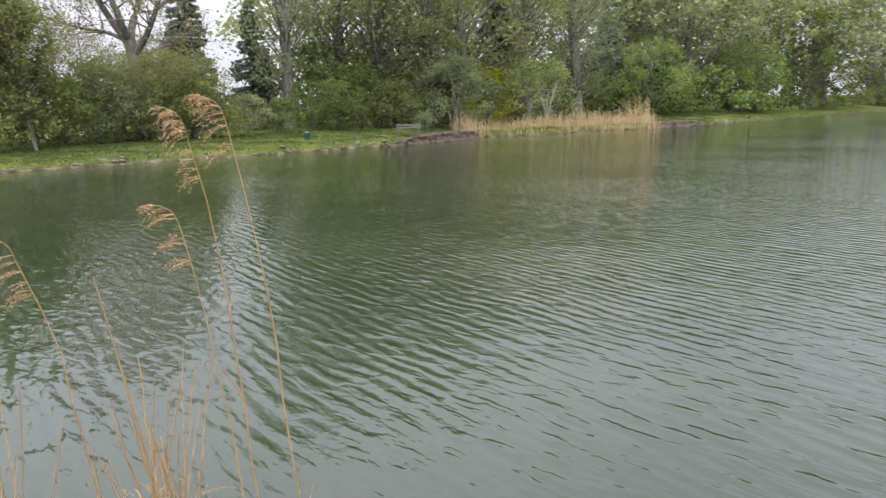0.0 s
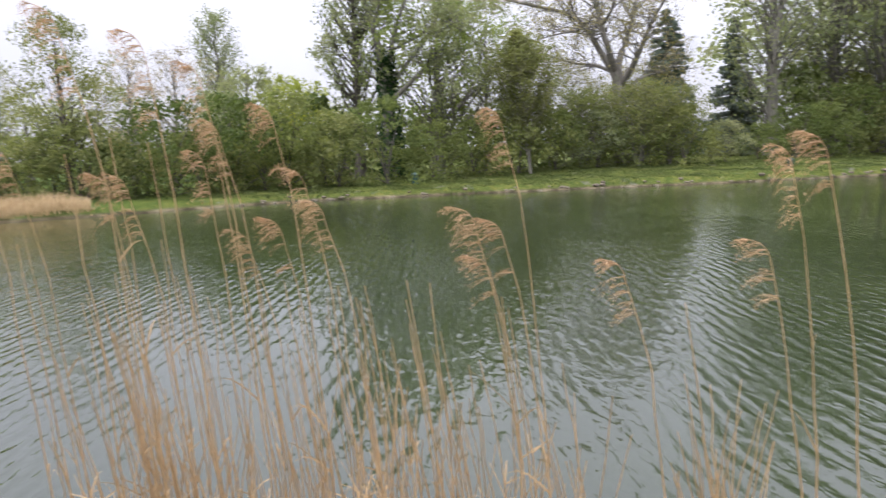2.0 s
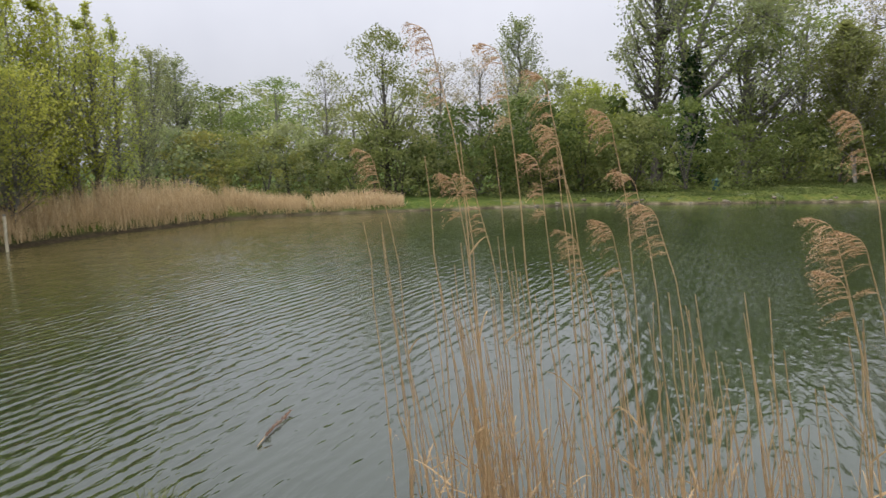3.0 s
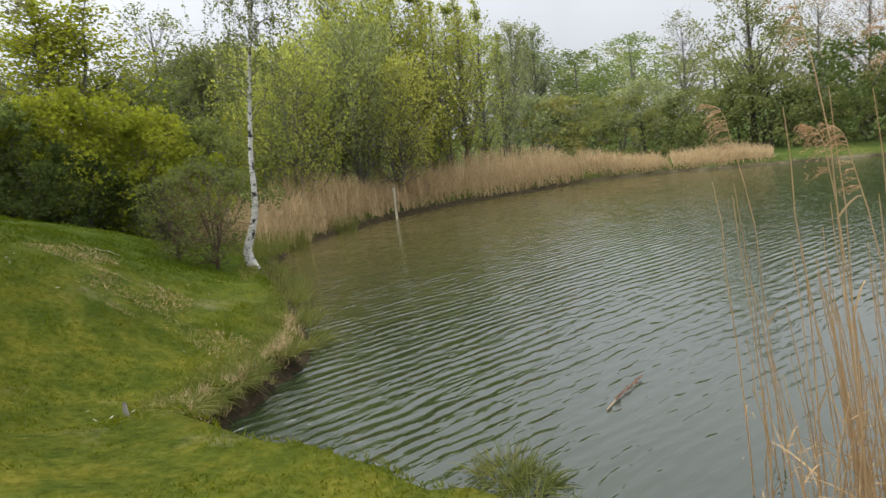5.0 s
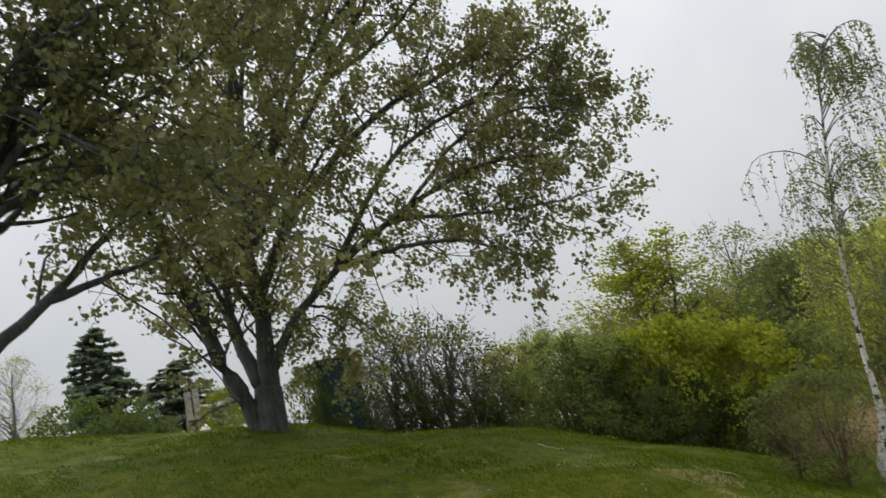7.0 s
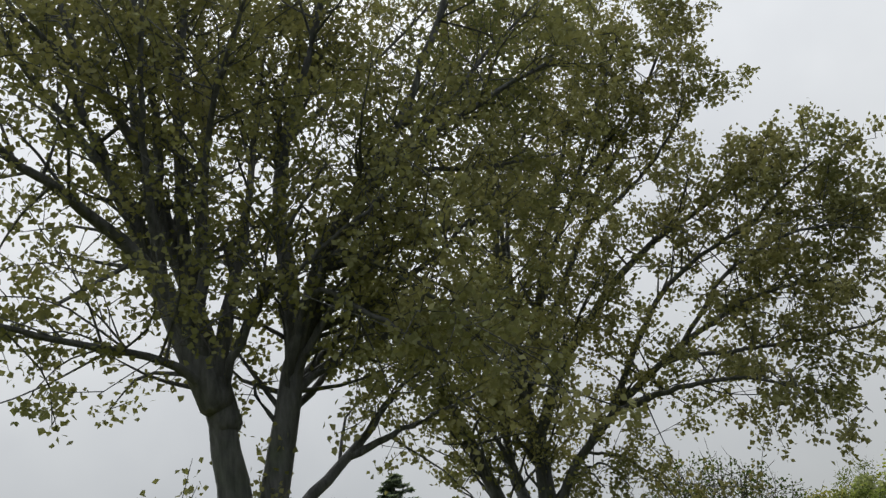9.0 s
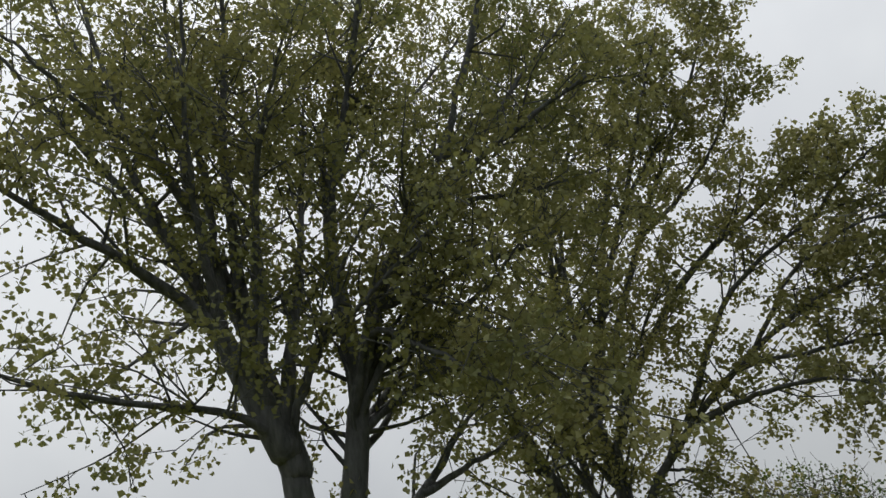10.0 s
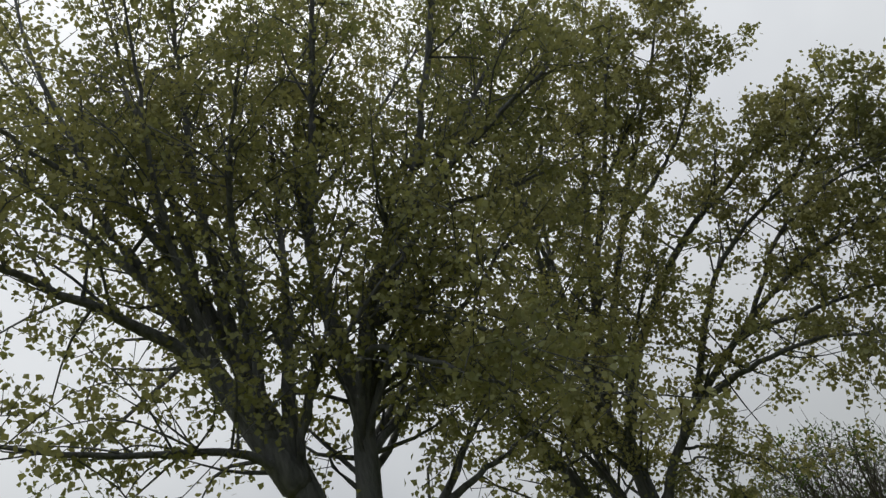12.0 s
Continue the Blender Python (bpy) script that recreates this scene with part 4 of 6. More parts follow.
for n in range(17):
    f = n / 16
    hd = 50.5 + 24 * f
    x, y = bearing(-hd, float(np.interp(hd, [50, 56, 63, 67.5, 70.3, 75], [55, 63, 80, 101, 119, 170])) + 10 + rnd.uniform(-1, 1))
    plant("hedge_far", "bank_shrub", x, y, rnd.uniform(2.6, 4.4), rnd.choice((LEAF_MID, LEAF_DARK, LEAF_MID, LEAF_BRIGHT)), BARK_DARK,
          "dense green shrub along the far grass bank", "shrub", HEDGE, 1.1)
for n in range(13):
    x, y = bearing(20 + n * 1.6, 33 + rnd.uniform(0, 2.5))
    plant(rnd.choice(("hedge_c", "hedge_d")), "reedside_shrub", x, y, rnd.uniform(2.0, 3.2), rnd.choice((LEAF_MID, LEAF_GREY, LEAF_SAGE, LEAF_OLIVE)), BARK_DARK,
          "leafy shrub behind the dry reed bed", "shrub", "shrubs behind the reeds", 1.0)
for n in range(12):
    x, y = bearing(3 + n * 1.5, 34.6 - 0.2 * n + rnd.uniform(0, 1.5))
    plant(rnd.choice(("hedge_c", "hedge_d")), "bank_shrub", x, y, rnd.uniform(1.8, 3.0), rnd.choice((LEAF_MID, LEAF_DARK, LEAF_SAGE)), BARK_DARK,
          "dense green shrub along the far grass bank", "shrub", HEDGE, 0.9)


# low growth round the foot of the oak
for hd, ds, ht, kd, mt in ((-13.9, 46, 7.0, "budding", LEAF_BUD), (-15.6, 50, 6.6, "budding", LEAF_BUD), (-17.4, 47, 5.4, "budding", LEAF_OLIVE), (-20.6, 48, 6.0, "budding", LEAF_OLIVE), (-19.4, 52, 6.4, "budding", LEAF_BUD)):
    polar(kd, "budding_tree", hd, ds, ht, mt, BARK_GREY, "small budding tree with thin brownish twigs below the oak", group=FAR, wide=1.1)
for hd, ds, ht, mt in ((-16.6, 41.5, 4.2, LEAF_MID), (-20.4, 41.5, 4.5, LEAF_SAGE), (-22.6, 42.5, 4.2, LEAF_MID)):
    polar("thicket", "loose_bush", hd, ds, ht, mt, BARK_GREY, "loose green bush above the hedge on the far bank", "shrub", group=FAR, wide=1.1)


# ---------- the two big poplars on the mound and the birch ----------
def closed_tube(line, radii, sides):
    """A stem whose ends are rounded off."""
    radii = np.asarray(radii, float)
    a, b = line[0] - line[1], line[-1] - line[-2]
    a, b = a / np.linalg.norm(a), b / np.linalg.norm(b)
    line = np.concatenate([[line[0] + a * radii[0] * 0.7, line[0] + a * radii[0] * 0.45], line, [line[-1] + b * radii[-1] * 0.6]])
    return tube(line, np.concatenate([[0.002, radii[0] * 0.75], radii, [0.001]]), sides)


def limb_tree(name, m, trunk, limbs, label, seed, branches, leaf_size, per, bark, leaf_material, reach=1.9, group="poplars on the mound", spread=1.0, clusters=4, tight=0.075):
    """A big tree from a trunk and main limbs (control points, two radii); twigs and leaves grow along them."""
    rng = np.random.default_rng(seed)
    ob = thing(name, m, label, "tree", group)
    pts, r0, r1 = trunk
    line = spline(pts, 14)
    u = np.linspace(0, 1, 14)
    bole = part("trunk", closed_tube(line, r0 + (r1 - r0) * u + 0.25 * r0 * np.exp(-u * 9), 16), bark, ob, smooth=True)
    twig, spots = [], []
    for pts, r0, r1, *dense in limbs:
        line = spline(pts, 18)
        u = np.linspace(0, 1, 18)
        line[1:-1] += rng.normal(size=(16, 3)) * 0.012
        part("limb", closed_tube(line, r0 + (r1 - r0) * u ** 0.8, 9), bark, bole, smooth=True)
        length = np.linalg.norm(np.diff(line, axis=0), axis=1).sum()
        for b in range(max(5, int(branches * length * (dense[0] if dense else 1.0)))):
            t = rng.uniform(0.14, 1.0) ** 0.72
            p = np.array([np.interp(t, u, line[:, a]) for a in range(3)])
            ax = line[min(17, int(t * 17) + 1)] - line[max(0, int(t * 17) - 1)]
            ax /= np.linalg.norm(ax) + 1e-9
            d = ax * 0.7 + rng.normal(size=3) * 0.75 + np.array([0, 0, 0.25])
            d /= np.linalg.norm(d)
            ln = reach * rng.uniform(0.35, 1.0) * (1.1 - 0.45 * t)
            q = spline([p, p + d * ln * 0.5 + rng.normal(size=3) * 0.1, p + d * ln + rng.normal(size=3) * 0.1 * ln + np.array([0, 0, -0.1 * ln])], 6)
            rr = min(0.035 * spread, (r0 + (r1 - r0) * t) * 0.4)
            twig.append(tube(q, np.linspace(rr, 0.005, 6), 3))
            for s in range(clusters):
                w = 0.98 if s == 0 else rng.uniform(0.35, 0.95)
                o = np.array([np.interp(w, np.linspace(0, 1, 6), q[:, a]) for a in range(3)])
                e = d * 0.5 + rng.normal(size=3) * 0.8
                e /= np.linalg.norm(e)
                sl = rng.uniform(0.15, 0.5) * spread
                twig.append(tube(np.stack([o, o + e * sl]), [0.006 * spread, 0.003 * spread], 3))
                n = rng.integers(per // 2, per + per // 2)
                f = rng.uniform(0.6, 1.05, n)[:, None]
                spots.append(o + e * sl * f + rng.normal(size=(n, 3)) * tight * spread + np.array([0, 0, -0.04 * spread]))
    part("twig_work", joined(twig), bark, ob)
    part("crown", deltoid_leaves(np.concatenate(spots), leaf_size, rng), leaf_material, ob)
    return ob


limb_tree("poplar_tree", pose(0, 0, 0), ([(-6.5, -3.6, 1.1), (-6.53, -3.6, 2.2), (-6.5, -3.6, 2.9), (-6.5, -3.6, 3.2)], 0.34, 0.17), [
    ([(-6.52, -3.62, 1.6), (-6.46, -3.72, 2.6), (-6.40, -3.77, 3.1), (-6.2, -3.86, 4.2), (-6.02, -4.0, 4.8)], 0.30, 0.08, 0.25),
    ([(-6.05, -3.93, 4.7), (-5.7, -4.12, 5.4), (-5.1, -4.35, 5.85), (-4.4, -4.5, 6.05), (-3.6, -4.8, 6.4), (-2.6, -5.2, 6.9)], 0.11, 0.012, 0.8),
    ([(-6.15, -3.82, 4.2), (-5.88, -4.32, 5.6), (-5.58, -4.7, 6.8), (-5.24, -4.93, 7.7), (-4.9, -5.2, 8.9)], 0.17, 0.02, 0.7),
    ([(-6.25, -3.78, 4.0), (-6.24, -4.25, 5.8), (-6.12, -4.74, 7.4), (-6.14, -5.0, 8.7), (-6.27, -5.2, 10.6)], 0.16, 0.02),
    ([(-6.53, -3.58, 2.0), (-6.54, -3.53, 3.0), (-6.66, -3.25, 4.5), (-6.83, -3.12, 5.1), (-6.78, -2.74, 5.95), (-6.73, -2.3, 6.55), (-6.7, -1.6, 7.3)], 0.19, 0.025),
    ([(-6.66, -3.2, 4.7), (-6.71, -2.84, 5.8), (-6.68, -2.3, 6.4), (-6.72, -1.6, 6.85), (-6.81, -0.6, 7.3), (-6.9, 0.2, 7.6)], 0.10, 0.02),
    ([(-6.7, -3.2, 4.9), (-7.09, -3.5, 7.2), (-7.5, -3.3, 9.0), (-8.0, -2.7, 10.6)], 0.13, 0.02),
    ([(-6.2, -3.8, 4.2), (-5.85, -4.0, 4.5), (-5.4, -4.22, 4.6), (-4.57, -4.45, 4.52), (-3.8, -4.7, 4.6), (-2.9, -5.0, 4.75)], 0.06, 0.01, 0.9),
    ([(-6.6, -3.6, 2.9), (-7.4, -3.03, 3.73), (-7.95, -2.68, 4.42), (-8.5, -2.4, 5.0)], 0.08, 0.015, 0.3),
    ([(-7.4, -3.0, 3.75), (-8.24, -2.42, 4.19), (-9.0, -1.8, 4.6)], 0.05, 0.012, 0.35),
    ([(-6.8, -2.8, 5.7), (-7.3, -2.0, 6.0), (-7.9, -1.1, 6.4), (-8.4, -0.2, 6.8)], 0.06, 0.012),
    ([(-6.3, -4.2, 5.2), (-5.6, -3.6, 6.4), (-5.0, -3.0, 7.2), (-4.5, -2.3, 7.8)], 0.06, 0.012),
    ([(-6.12, -4.7, 7.4), (-5.6, -5.3, 8.9), (-5.0, -5.8, 10.3), (-4.6, -6.2, 11.6)], 0.07, 0.012),
    ([(-5.58, -4.7, 6.8), (-4.9, -5.1, 7.7), (-4.1, -5.4, 8.5), (-3.3, -5.7, 9.3)], 0.06, 0.012, 0.5),
    ([(-6.7, -1.7, 7.2), (-6.6, -0.9, 8.7), (-6.4, -0.1, 10.2), (-6.2, 0.5, 11.4)], 0.06, 0.012),
    ([(-7.09, -3.5, 7.2), (-6.7, -2.7, 9.0), (-6.3, -1.9, 10.7), (-6.0, -1.2, 12.0)], 0.08, 0.012),
    ([(-6.24, -4.25, 5.8), (-5.7, -4.0, 7.8), (-5.3, -3.6, 9.6), (-5.0, -3.2, 11.2)], 0.08, 0.012),
    ([(-6.76, -2.4, 6.4), (-7.5, -1.4, 7.9), (-8.1, -0.4, 9.3), (-8.6, 0.5, 10.4)], 0.06, 0.012),
    ([(-5.7, -4.15, 5.4), (-5.0, -3.9, 6.6), (-4.4, -3.5, 7.9), (-3.9, -3.1, 9.0)], 0.05, 0.012, 0.6),
    ([(-6.8, -3.15, 5.0), (-6.86, -2.6, 5.1), (-6.91, -2.0, 5.35), (-7.05, -1.4, 5.75), (-7.2, -0.7, 6.4)], 0.05, 0.012, 0.6),
    ([(-6.66, -3.3, 4.3), (-7.0, -2.7, 4.75), (-7.4, -1.8, 5.0), (-7.7, -1.0, 5.3)], 0.05, 0.012, 0.6),
    ([(-6.8, -2.6, 6.0), (-6.85, -1.7, 6.6), (-7.2, -0.8, 6.6), (-7.6, 0.0, 6.8)], 0.05, 0.012, 0.5),
    ([(-6.12, -3.84, 4.40), (-6.38, -3.75, 5.56), (-6.64, -3.70, 6.72), (-7.00, -3.67, 8.56), (-7.39, -3.57, 10.85)], 0.100, 0.012, 0.9),
    ([(-5.95, -3.96, 4.85), (-6.06, -3.88, 5.81), (-6.22, -4.00, 7.25), (-6.46, -4.18, 9.17), (-6.62, -4.31, 11.20)], 0.080, 0.012, 0.9),
    ([(-6.64, -3.32, 4.30), (-7.74, -3.03, 5.43), (-8.40, -2.67, 6.76), (-9.04, -2.29, 8.57)], 0.060, 0.012, 0.60),
    ([(-6.60, -3.42, 3.90), (-7.49, -3.12, 4.87), (-8.05, -2.78, 5.47), (-8.60, -2.38, 5.88)], 0.050, 0.012, 0.60),
    ([(-7.09, -3.50, 7.20), (-7.54, -3.52, 9.49), (-8.29, -3.06, 11.54), (-8.94, -2.35, 13.83)], 0.060, 0.012, 1.00),
    ([(-6.12, -4.74, 7.40), (-6.78, -4.24, 9.07), (-7.29, -3.99, 10.78), (-7.80, -3.67, 13.00)], 0.060, 0.012, 1.00),
    ([(-6.70, -1.70, 7.20), (-8.56, -1.34, 9.28), (-9.06, -0.60, 10.71)], 0.050, 0.012, 1.00),
    ([(-6.20, -3.82, 4.20), (-6.03, -3.36, 4.97), (-6.01, -2.74, 5.35), (-5.95, -2.12, 5.63), (-5.90, -1.63, 5.90)], 0.050, 0.012, 1.00),
    ([(-6.25, -3.80, 4.00), (-6.03, -3.56, 4.60), (-6.03, -3.15, 5.23), (-5.98, -2.81, 5.89), (-5.96, -2.36, 6.43)], 0.050, 0.012, 1.00),
    ([(-5.68, -4.12, 5.42), (-5.14, -4.05, 6.61), (-4.66, -4.28, 7.35), (-4.31, -4.48, 8.35), (-4.00, -4.62, 9.53), (-3.79, -4.66, 11.02)], 0.060, 0.012, 0.50),
    ([(-5.86, -4.34, 5.65), (-5.35, -4.0, 7.04), (-5.08, -4.11, 8.28), (-4.98, -4.23, 9.69), (-4.91, -4.31, 11.48)], 0.060, 0.012, 0.50),
    ([(-4.66, -4.28, 7.35), (-4.07, -4.56, 7.73), (-3.51, -4.74, 8.11), (-3.08, -4.90, 8.38)], 0.040, 0.012, 0.50),
    ([(-6.64, -3.35, 4.20), (-6.38, -2.83, 5.20), (-6.31, -2.24, 4.79), (-6.26, -1.77, 4.34), (-6.24, -1.49, 4.02)], 0.050, 0.012, 0.75),
    ([(-6.66, -3.30, 4.40), (-6.38, -2.60, 5.55), (-6.32, -1.93, 5.14), (-6.26, -1.40, 4.56), (-6.24, -1.03, 4.00)], 0.050, 0.012, 0.75),
    ([(-7.30, -3.40, 8.10), (-8.87, -2.92, 10.22), (-9.67, -1.93, 11.79), (-10.34, -0.88, 13.56)], 0.050, 0.012, 1.00),
    ([(-6.64, -3.35, 4.30), (-6.59, -2.67, 5.17), (-6.57, -2.15, 5.61), (-6.50, -1.71, 6.14), (-6.38, -1.38, 6.62)], 0.050, 0.012, 0.70),
], "large poplar with a forked dark trunk and fresh leaves", 41, 6.6, 0.060, 24, BARK_POPLAR, LEAF_POPLAR)

limb_tree("poplar_tree", pose(0, 0, 0), ([(-12.45, -1.9, 2.1), (-12.44, -1.88, 2.5), (-12.44, -1.84, 3.1)], 0.32, 0.22), [
    ([(-12.46, -1.92, 2.15), (-12.38, -2.1, 2.7), (-12.15, -2.45, 3.6), (-11.85, -2.74, 4.75), (-11.4, -3.0, 5.8), (-11.0, -3.4, 7.0)], 0.215, 0.03),
    ([(-12.44, -1.86, 2.6), (-12.44, -1.8, 3.3), (-12.44, -1.76, 4.15), (-12.43, -1.8, 5.75), (-12.46, -1.6, 7.7), (-12.3, -1.2, 9.6)], 0.225, 0.03),
    ([(-12.42, -1.95, 3.2), (-12.76, -2.29, 4.3), (-13.15, -2.39, 5.7), (-13.5, -2.6, 7.4)], 0.14, 0.02),
    ([(-12.44, -1.75, 3.2), (-12.29, -1.29, 4.0), (-11.95, -0.28, 4.75), (-11.5, 0.89, 5.35), (-11.0, 1.95, 5.6), (-10.7, 3.0, 5.5)], 0.10, 0.02),
    ([(-11.95, -0.28, 4.7), (-11.33, 0.59, 4.66), (-10.83, 1.54, 4.46), (-10.4, 2.2, 3.95)], 0.06, 0.012),
    ([(-12.44, -1.78, 4.6), (-12.0, -0.8, 5.9), (-11.6, 0.5, 6.9), (-11.2, 1.9, 7.4), (-10.9, 3.1, 7.6)], 0.11, 0.02),
    ([(-12.43, -1.78, 5.4), (-12.2, -1.0, 7.2), (-11.8, 0.0, 8.7), (-11.4, 1.3, 9.7)], 0.1, 0.02),
    ([(-12.4, -1.8, 5.0), (-11.6, -1.8, 6.3), (-10.8, -1.5, 7.2), (-10.2, -1.2, 8.2)], 0.1, 0.02),
    ([(-12.0, -0.4, 4.8), (-11.3, 0.9, 6.2), (-10.9, 2.4, 6.7), (-10.7, 3.5, 6.6)], 0.06, 0.012),
    ([(-11.6, 0.6, 5.2), (-11.0, 1.8, 4.9), (-10.6, 2.8, 4.7), (-10.3, 3.7, 4.7)], 0.04, 0.01),
    ([(-12.4, -1.8, 4.3), (-11.4, -1.2, 5.2), (-10.6, -0.6, 5.7), (-9.9, 0.1, 6.2)], 0.06, 0.012),
    ([(-10.9, 2.4, 6.7), (-10.7, 3.0, 7.1), (-10.5, 3.6, 7.3)], 0.04, 0.012, 0.8),
    ([(-11.8, 0.0, 8.7), (-11.3, 0.9, 10.2), (-10.9, 1.7, 11.4)], 0.05, 0.012),
    ([(-12.3, -1.2, 9.4), (-11.8, -0.4, 10.8), (-11.2, 0.2, 12.0)], 0.06, 0.012),
    ([(-12.46, -1.6, 7.7), (-11.6, -1.4, 9.2), (-10.8, -1.0, 10.4)], 0.06, 0.012),
    ([(-11.5, 0.9, 5.35), (-10.9, 1.9, 6.1), (-10.4, 2.9, 6.2), (-10.1, 3.6, 5.8)], 0.04, 0.012),
    ([(-12.43, -1.78, 5.40), (-12.25, -0.01, 8.21), (-12.01, 1.04, 9.57), (-11.78, 2.09, 10.87), (-11.58, 2.64, 11.90)], 0.080, 0.012, 1.00),
    ([(-12.25, -0.01, 8.21), (-11.91, 1.08, 8.59), (-11.60, 1.95, 9.23), (-11.34, 2.31, 9.71)], 0.050, 0.012, 1.00),
    ([(-12.43, -1.75, 5.75), (-12.54, -0.30, 9.38), (-12.44, 0.61, 11.51), (-12.23, 1.79, 13.51)], 0.070, 0.012, 1.00),
    ([(-12.63, -1.01, 4.35), (-12.45, -0.51, 4.13), (-12.16, -0.10, 3.73), (-11.96, 0.17, 3.22)], 0.030, 0.010, 0.80),
    ([(-12.69, -1.40, 4.00), (-12.53, -0.98, 4.1), (-12.35, -0.62, 3.95), (-12.15, -0.46, 3.6)], 0.030, 0.010, 0.80),
    ([(-12.65, -1.75, 3.54), (-12.30, -1.32, 3.95), (-12.03, -0.98, 3.9), (-11.84, -0.81, 3.6)], 0.025, 0.010, 0.60),
    ([(-12.36, -2.12, 4.00), (-12.25, -2.35, 4.70), (-12.01, -2.76, 5.63), (-11.68, -3.25, 6.29), (-11.30, -3.78, 6.74)], 0.050, 0.012, 0.90),
    ([(-12.40, -1.85, 4.30), (-12.25, -2.25, 5.20), (-11.91, -2.77, 6.44), (-11.43, -3.38, 7.55), (-11.05, -3.88, 8.36)], 0.050, 0.012, 0.80),
], "large many-stemmed poplar with fresh leaves on the mound", 42, 6.9, 0.066, 28, BARK_POPLAR, LEAF_POPLAR)

# the big limbed trees on the far bank
limb_tree("oak_tree", pose(0, 0, 0), ([(15.11, 43.46, -0.1), (15.02, 43.49, 3.90), (14.78, 43.58, 5.94)], 0.40, 0.32), [
    ([(14.80, 43.57, 5.33), (14.06, 43.81, 6.60), (13.12, 44.11, 8.30), (12.06, 45.44, 9.36), (9.90, 45.96, 9.93), (7.85, 46.36, 10.64)], 0.24, 0.05),
    ([(14.79, 43.57, 5.53), (14.00, 42.78, 7.06), (13.61, 42.91, 8.46), (13.20, 43.03, 10.45), (12.26, 42.27, 12.23)], 0.24, 0.05),
    ([(14.83, 43.56, 5.53), (15.51, 44.38, 7.02), (15.98, 44.21, 8.38), (16.61, 45.05, 10.32), (17.12, 44.86, 12.64)], 0.25, 0.05),
    ([(14.99, 43.50, 4.71), (15.46, 42.28, 5.95), (15.70, 41.12, 7.30), (16.27, 40.90, 8.53), (16.87, 39.57, 9.82)], 0.21, 0.05),
    ([(14.71, 43.60, 5.54), (14.02, 44.88, 6.08), (12.98, 46.23, 6.42), (11.59, 46.59, 6.85)], 0.14, 0.03),
    ([(15.17, 43.44, 4.50), (16.69, 43.95, 5.30), (18.05, 44.49, 5.61), (19.01, 44.09, 6.23)], 0.13, 0.03),
    ([(13.21, 44.08, 8.19), (12.30, 43.30, 7.90), (11.14, 42.58, 7.64), (10.05, 42.85, 7.44)], 0.10, 0.03),
    ([(13.71, 42.88, 8.06), (13.96, 41.74, 8.81), (14.17, 41.67, 9.91), (13.96, 40.69, 11.15)], 0.12, 0.03),
    ([(12.83, 45.23, 8.91), (12.41, 45.35, 10.40), (11.66, 46.58, 12.39)], 0.12, 0.03),
    ([(16.06, 44.19, 8.57), (15.79, 46.40, 10.66), (15.30, 47.62, 12.65)], 0.12, 0.03),
], "tall broad tree with bare grey limbs and opening buds", 45, 7.5, 0.10, 7, BARK_OAK, LEAF_BUD, 3.2, FAR, 2.0, 5, 0.075)
ivied = limb_tree("poplar_tree", pose(0, 0, 0), ([(1.44, 39.99, -0.1), (1.29, 39.99, 3.54), (1.15, 40.00, 5.68)], 0.36, 0.28), [
    ([(1.15, 40.00, 5.49), (0.88, 40.00, 7.04), (0.44, 40.01, 8.58), (0.17, 40.01, 10.48), (0.03, 40.01, 13.10)], 0.22, 0.04),
    ([(1.20, 40.00, 5.10), (1.59, 39.98, 6.62), (1.98, 39.96, 8.12), (2.62, 40.93, 9.79), (3.28, 40.88, 12.02)], 0.20, 0.04),
    ([(1.33, 39.99, 3.93), (2.30, 38.95, 4.68), (3.14, 38.89, 5.49), (3.77, 37.83, 6.61), (4.29, 37.77, 8.35)], 0.17, 0.03),
    ([(1.30, 39.99, 4.51), (2.52, 40.94, 6.12), (3.77, 41.84, 7.57), (5.13, 41.70, 8.66), (6.02, 42.59, 10.75)], 0.15, 0.03),
    ([(1.20, 40.00, 4.71), (0.42, 40.01, 5.42), (-0.67, 41.01, 6.25), (-1.67, 40.98, 6.79)], 0.10, 0.03),
    ([(1.07, 40.00, 5.68), (0.71, 39.01, 7.46), (1.07, 38.00, 8.91), (1.26, 37.99, 10.85)], 0.14, 0.03),
    ([(3.14, 38.89, 5.49), (3.96, 37.81, 5.34), (4.67, 37.73, 4.94)], 0.06, 0.02),
    ([(1.59, 39.98, 6.62), (2.95, 38.90, 7.16), (3.94, 37.81, 7.67), (4.86, 36.69, 7.09)], 0.08, 0.02),
], "tall poplar with an ivy-clad trunk and spreading limbs", 46, 3.2, 0.13, 16, BARK_GREY, LEAF_GREY, 2.4, FAR, 2.0, 5, 0.075)
rng_ivy = np.random.default_rng(77)
iv_a, iv_z = rng_ivy.uniform(0, 6.28, 2400), 6.6 * rng_ivy.uniform(0, 1, 2400) ** 1.2
iv_r = (0.62 - 0.03 * iv_z) * rng_ivy.uniform(0.6, 1.25, 2400)
part("ivy", leaves(np.column_stack([1.44 + np.cos(iv_a) * iv_r - 0.03 * iv_z, 39.99 + np.sin(iv_a) * iv_r, iv_z]), 0.2, rng_ivy, 0.4), IVY, ivied, "dark ivy wrapped round the trunk")


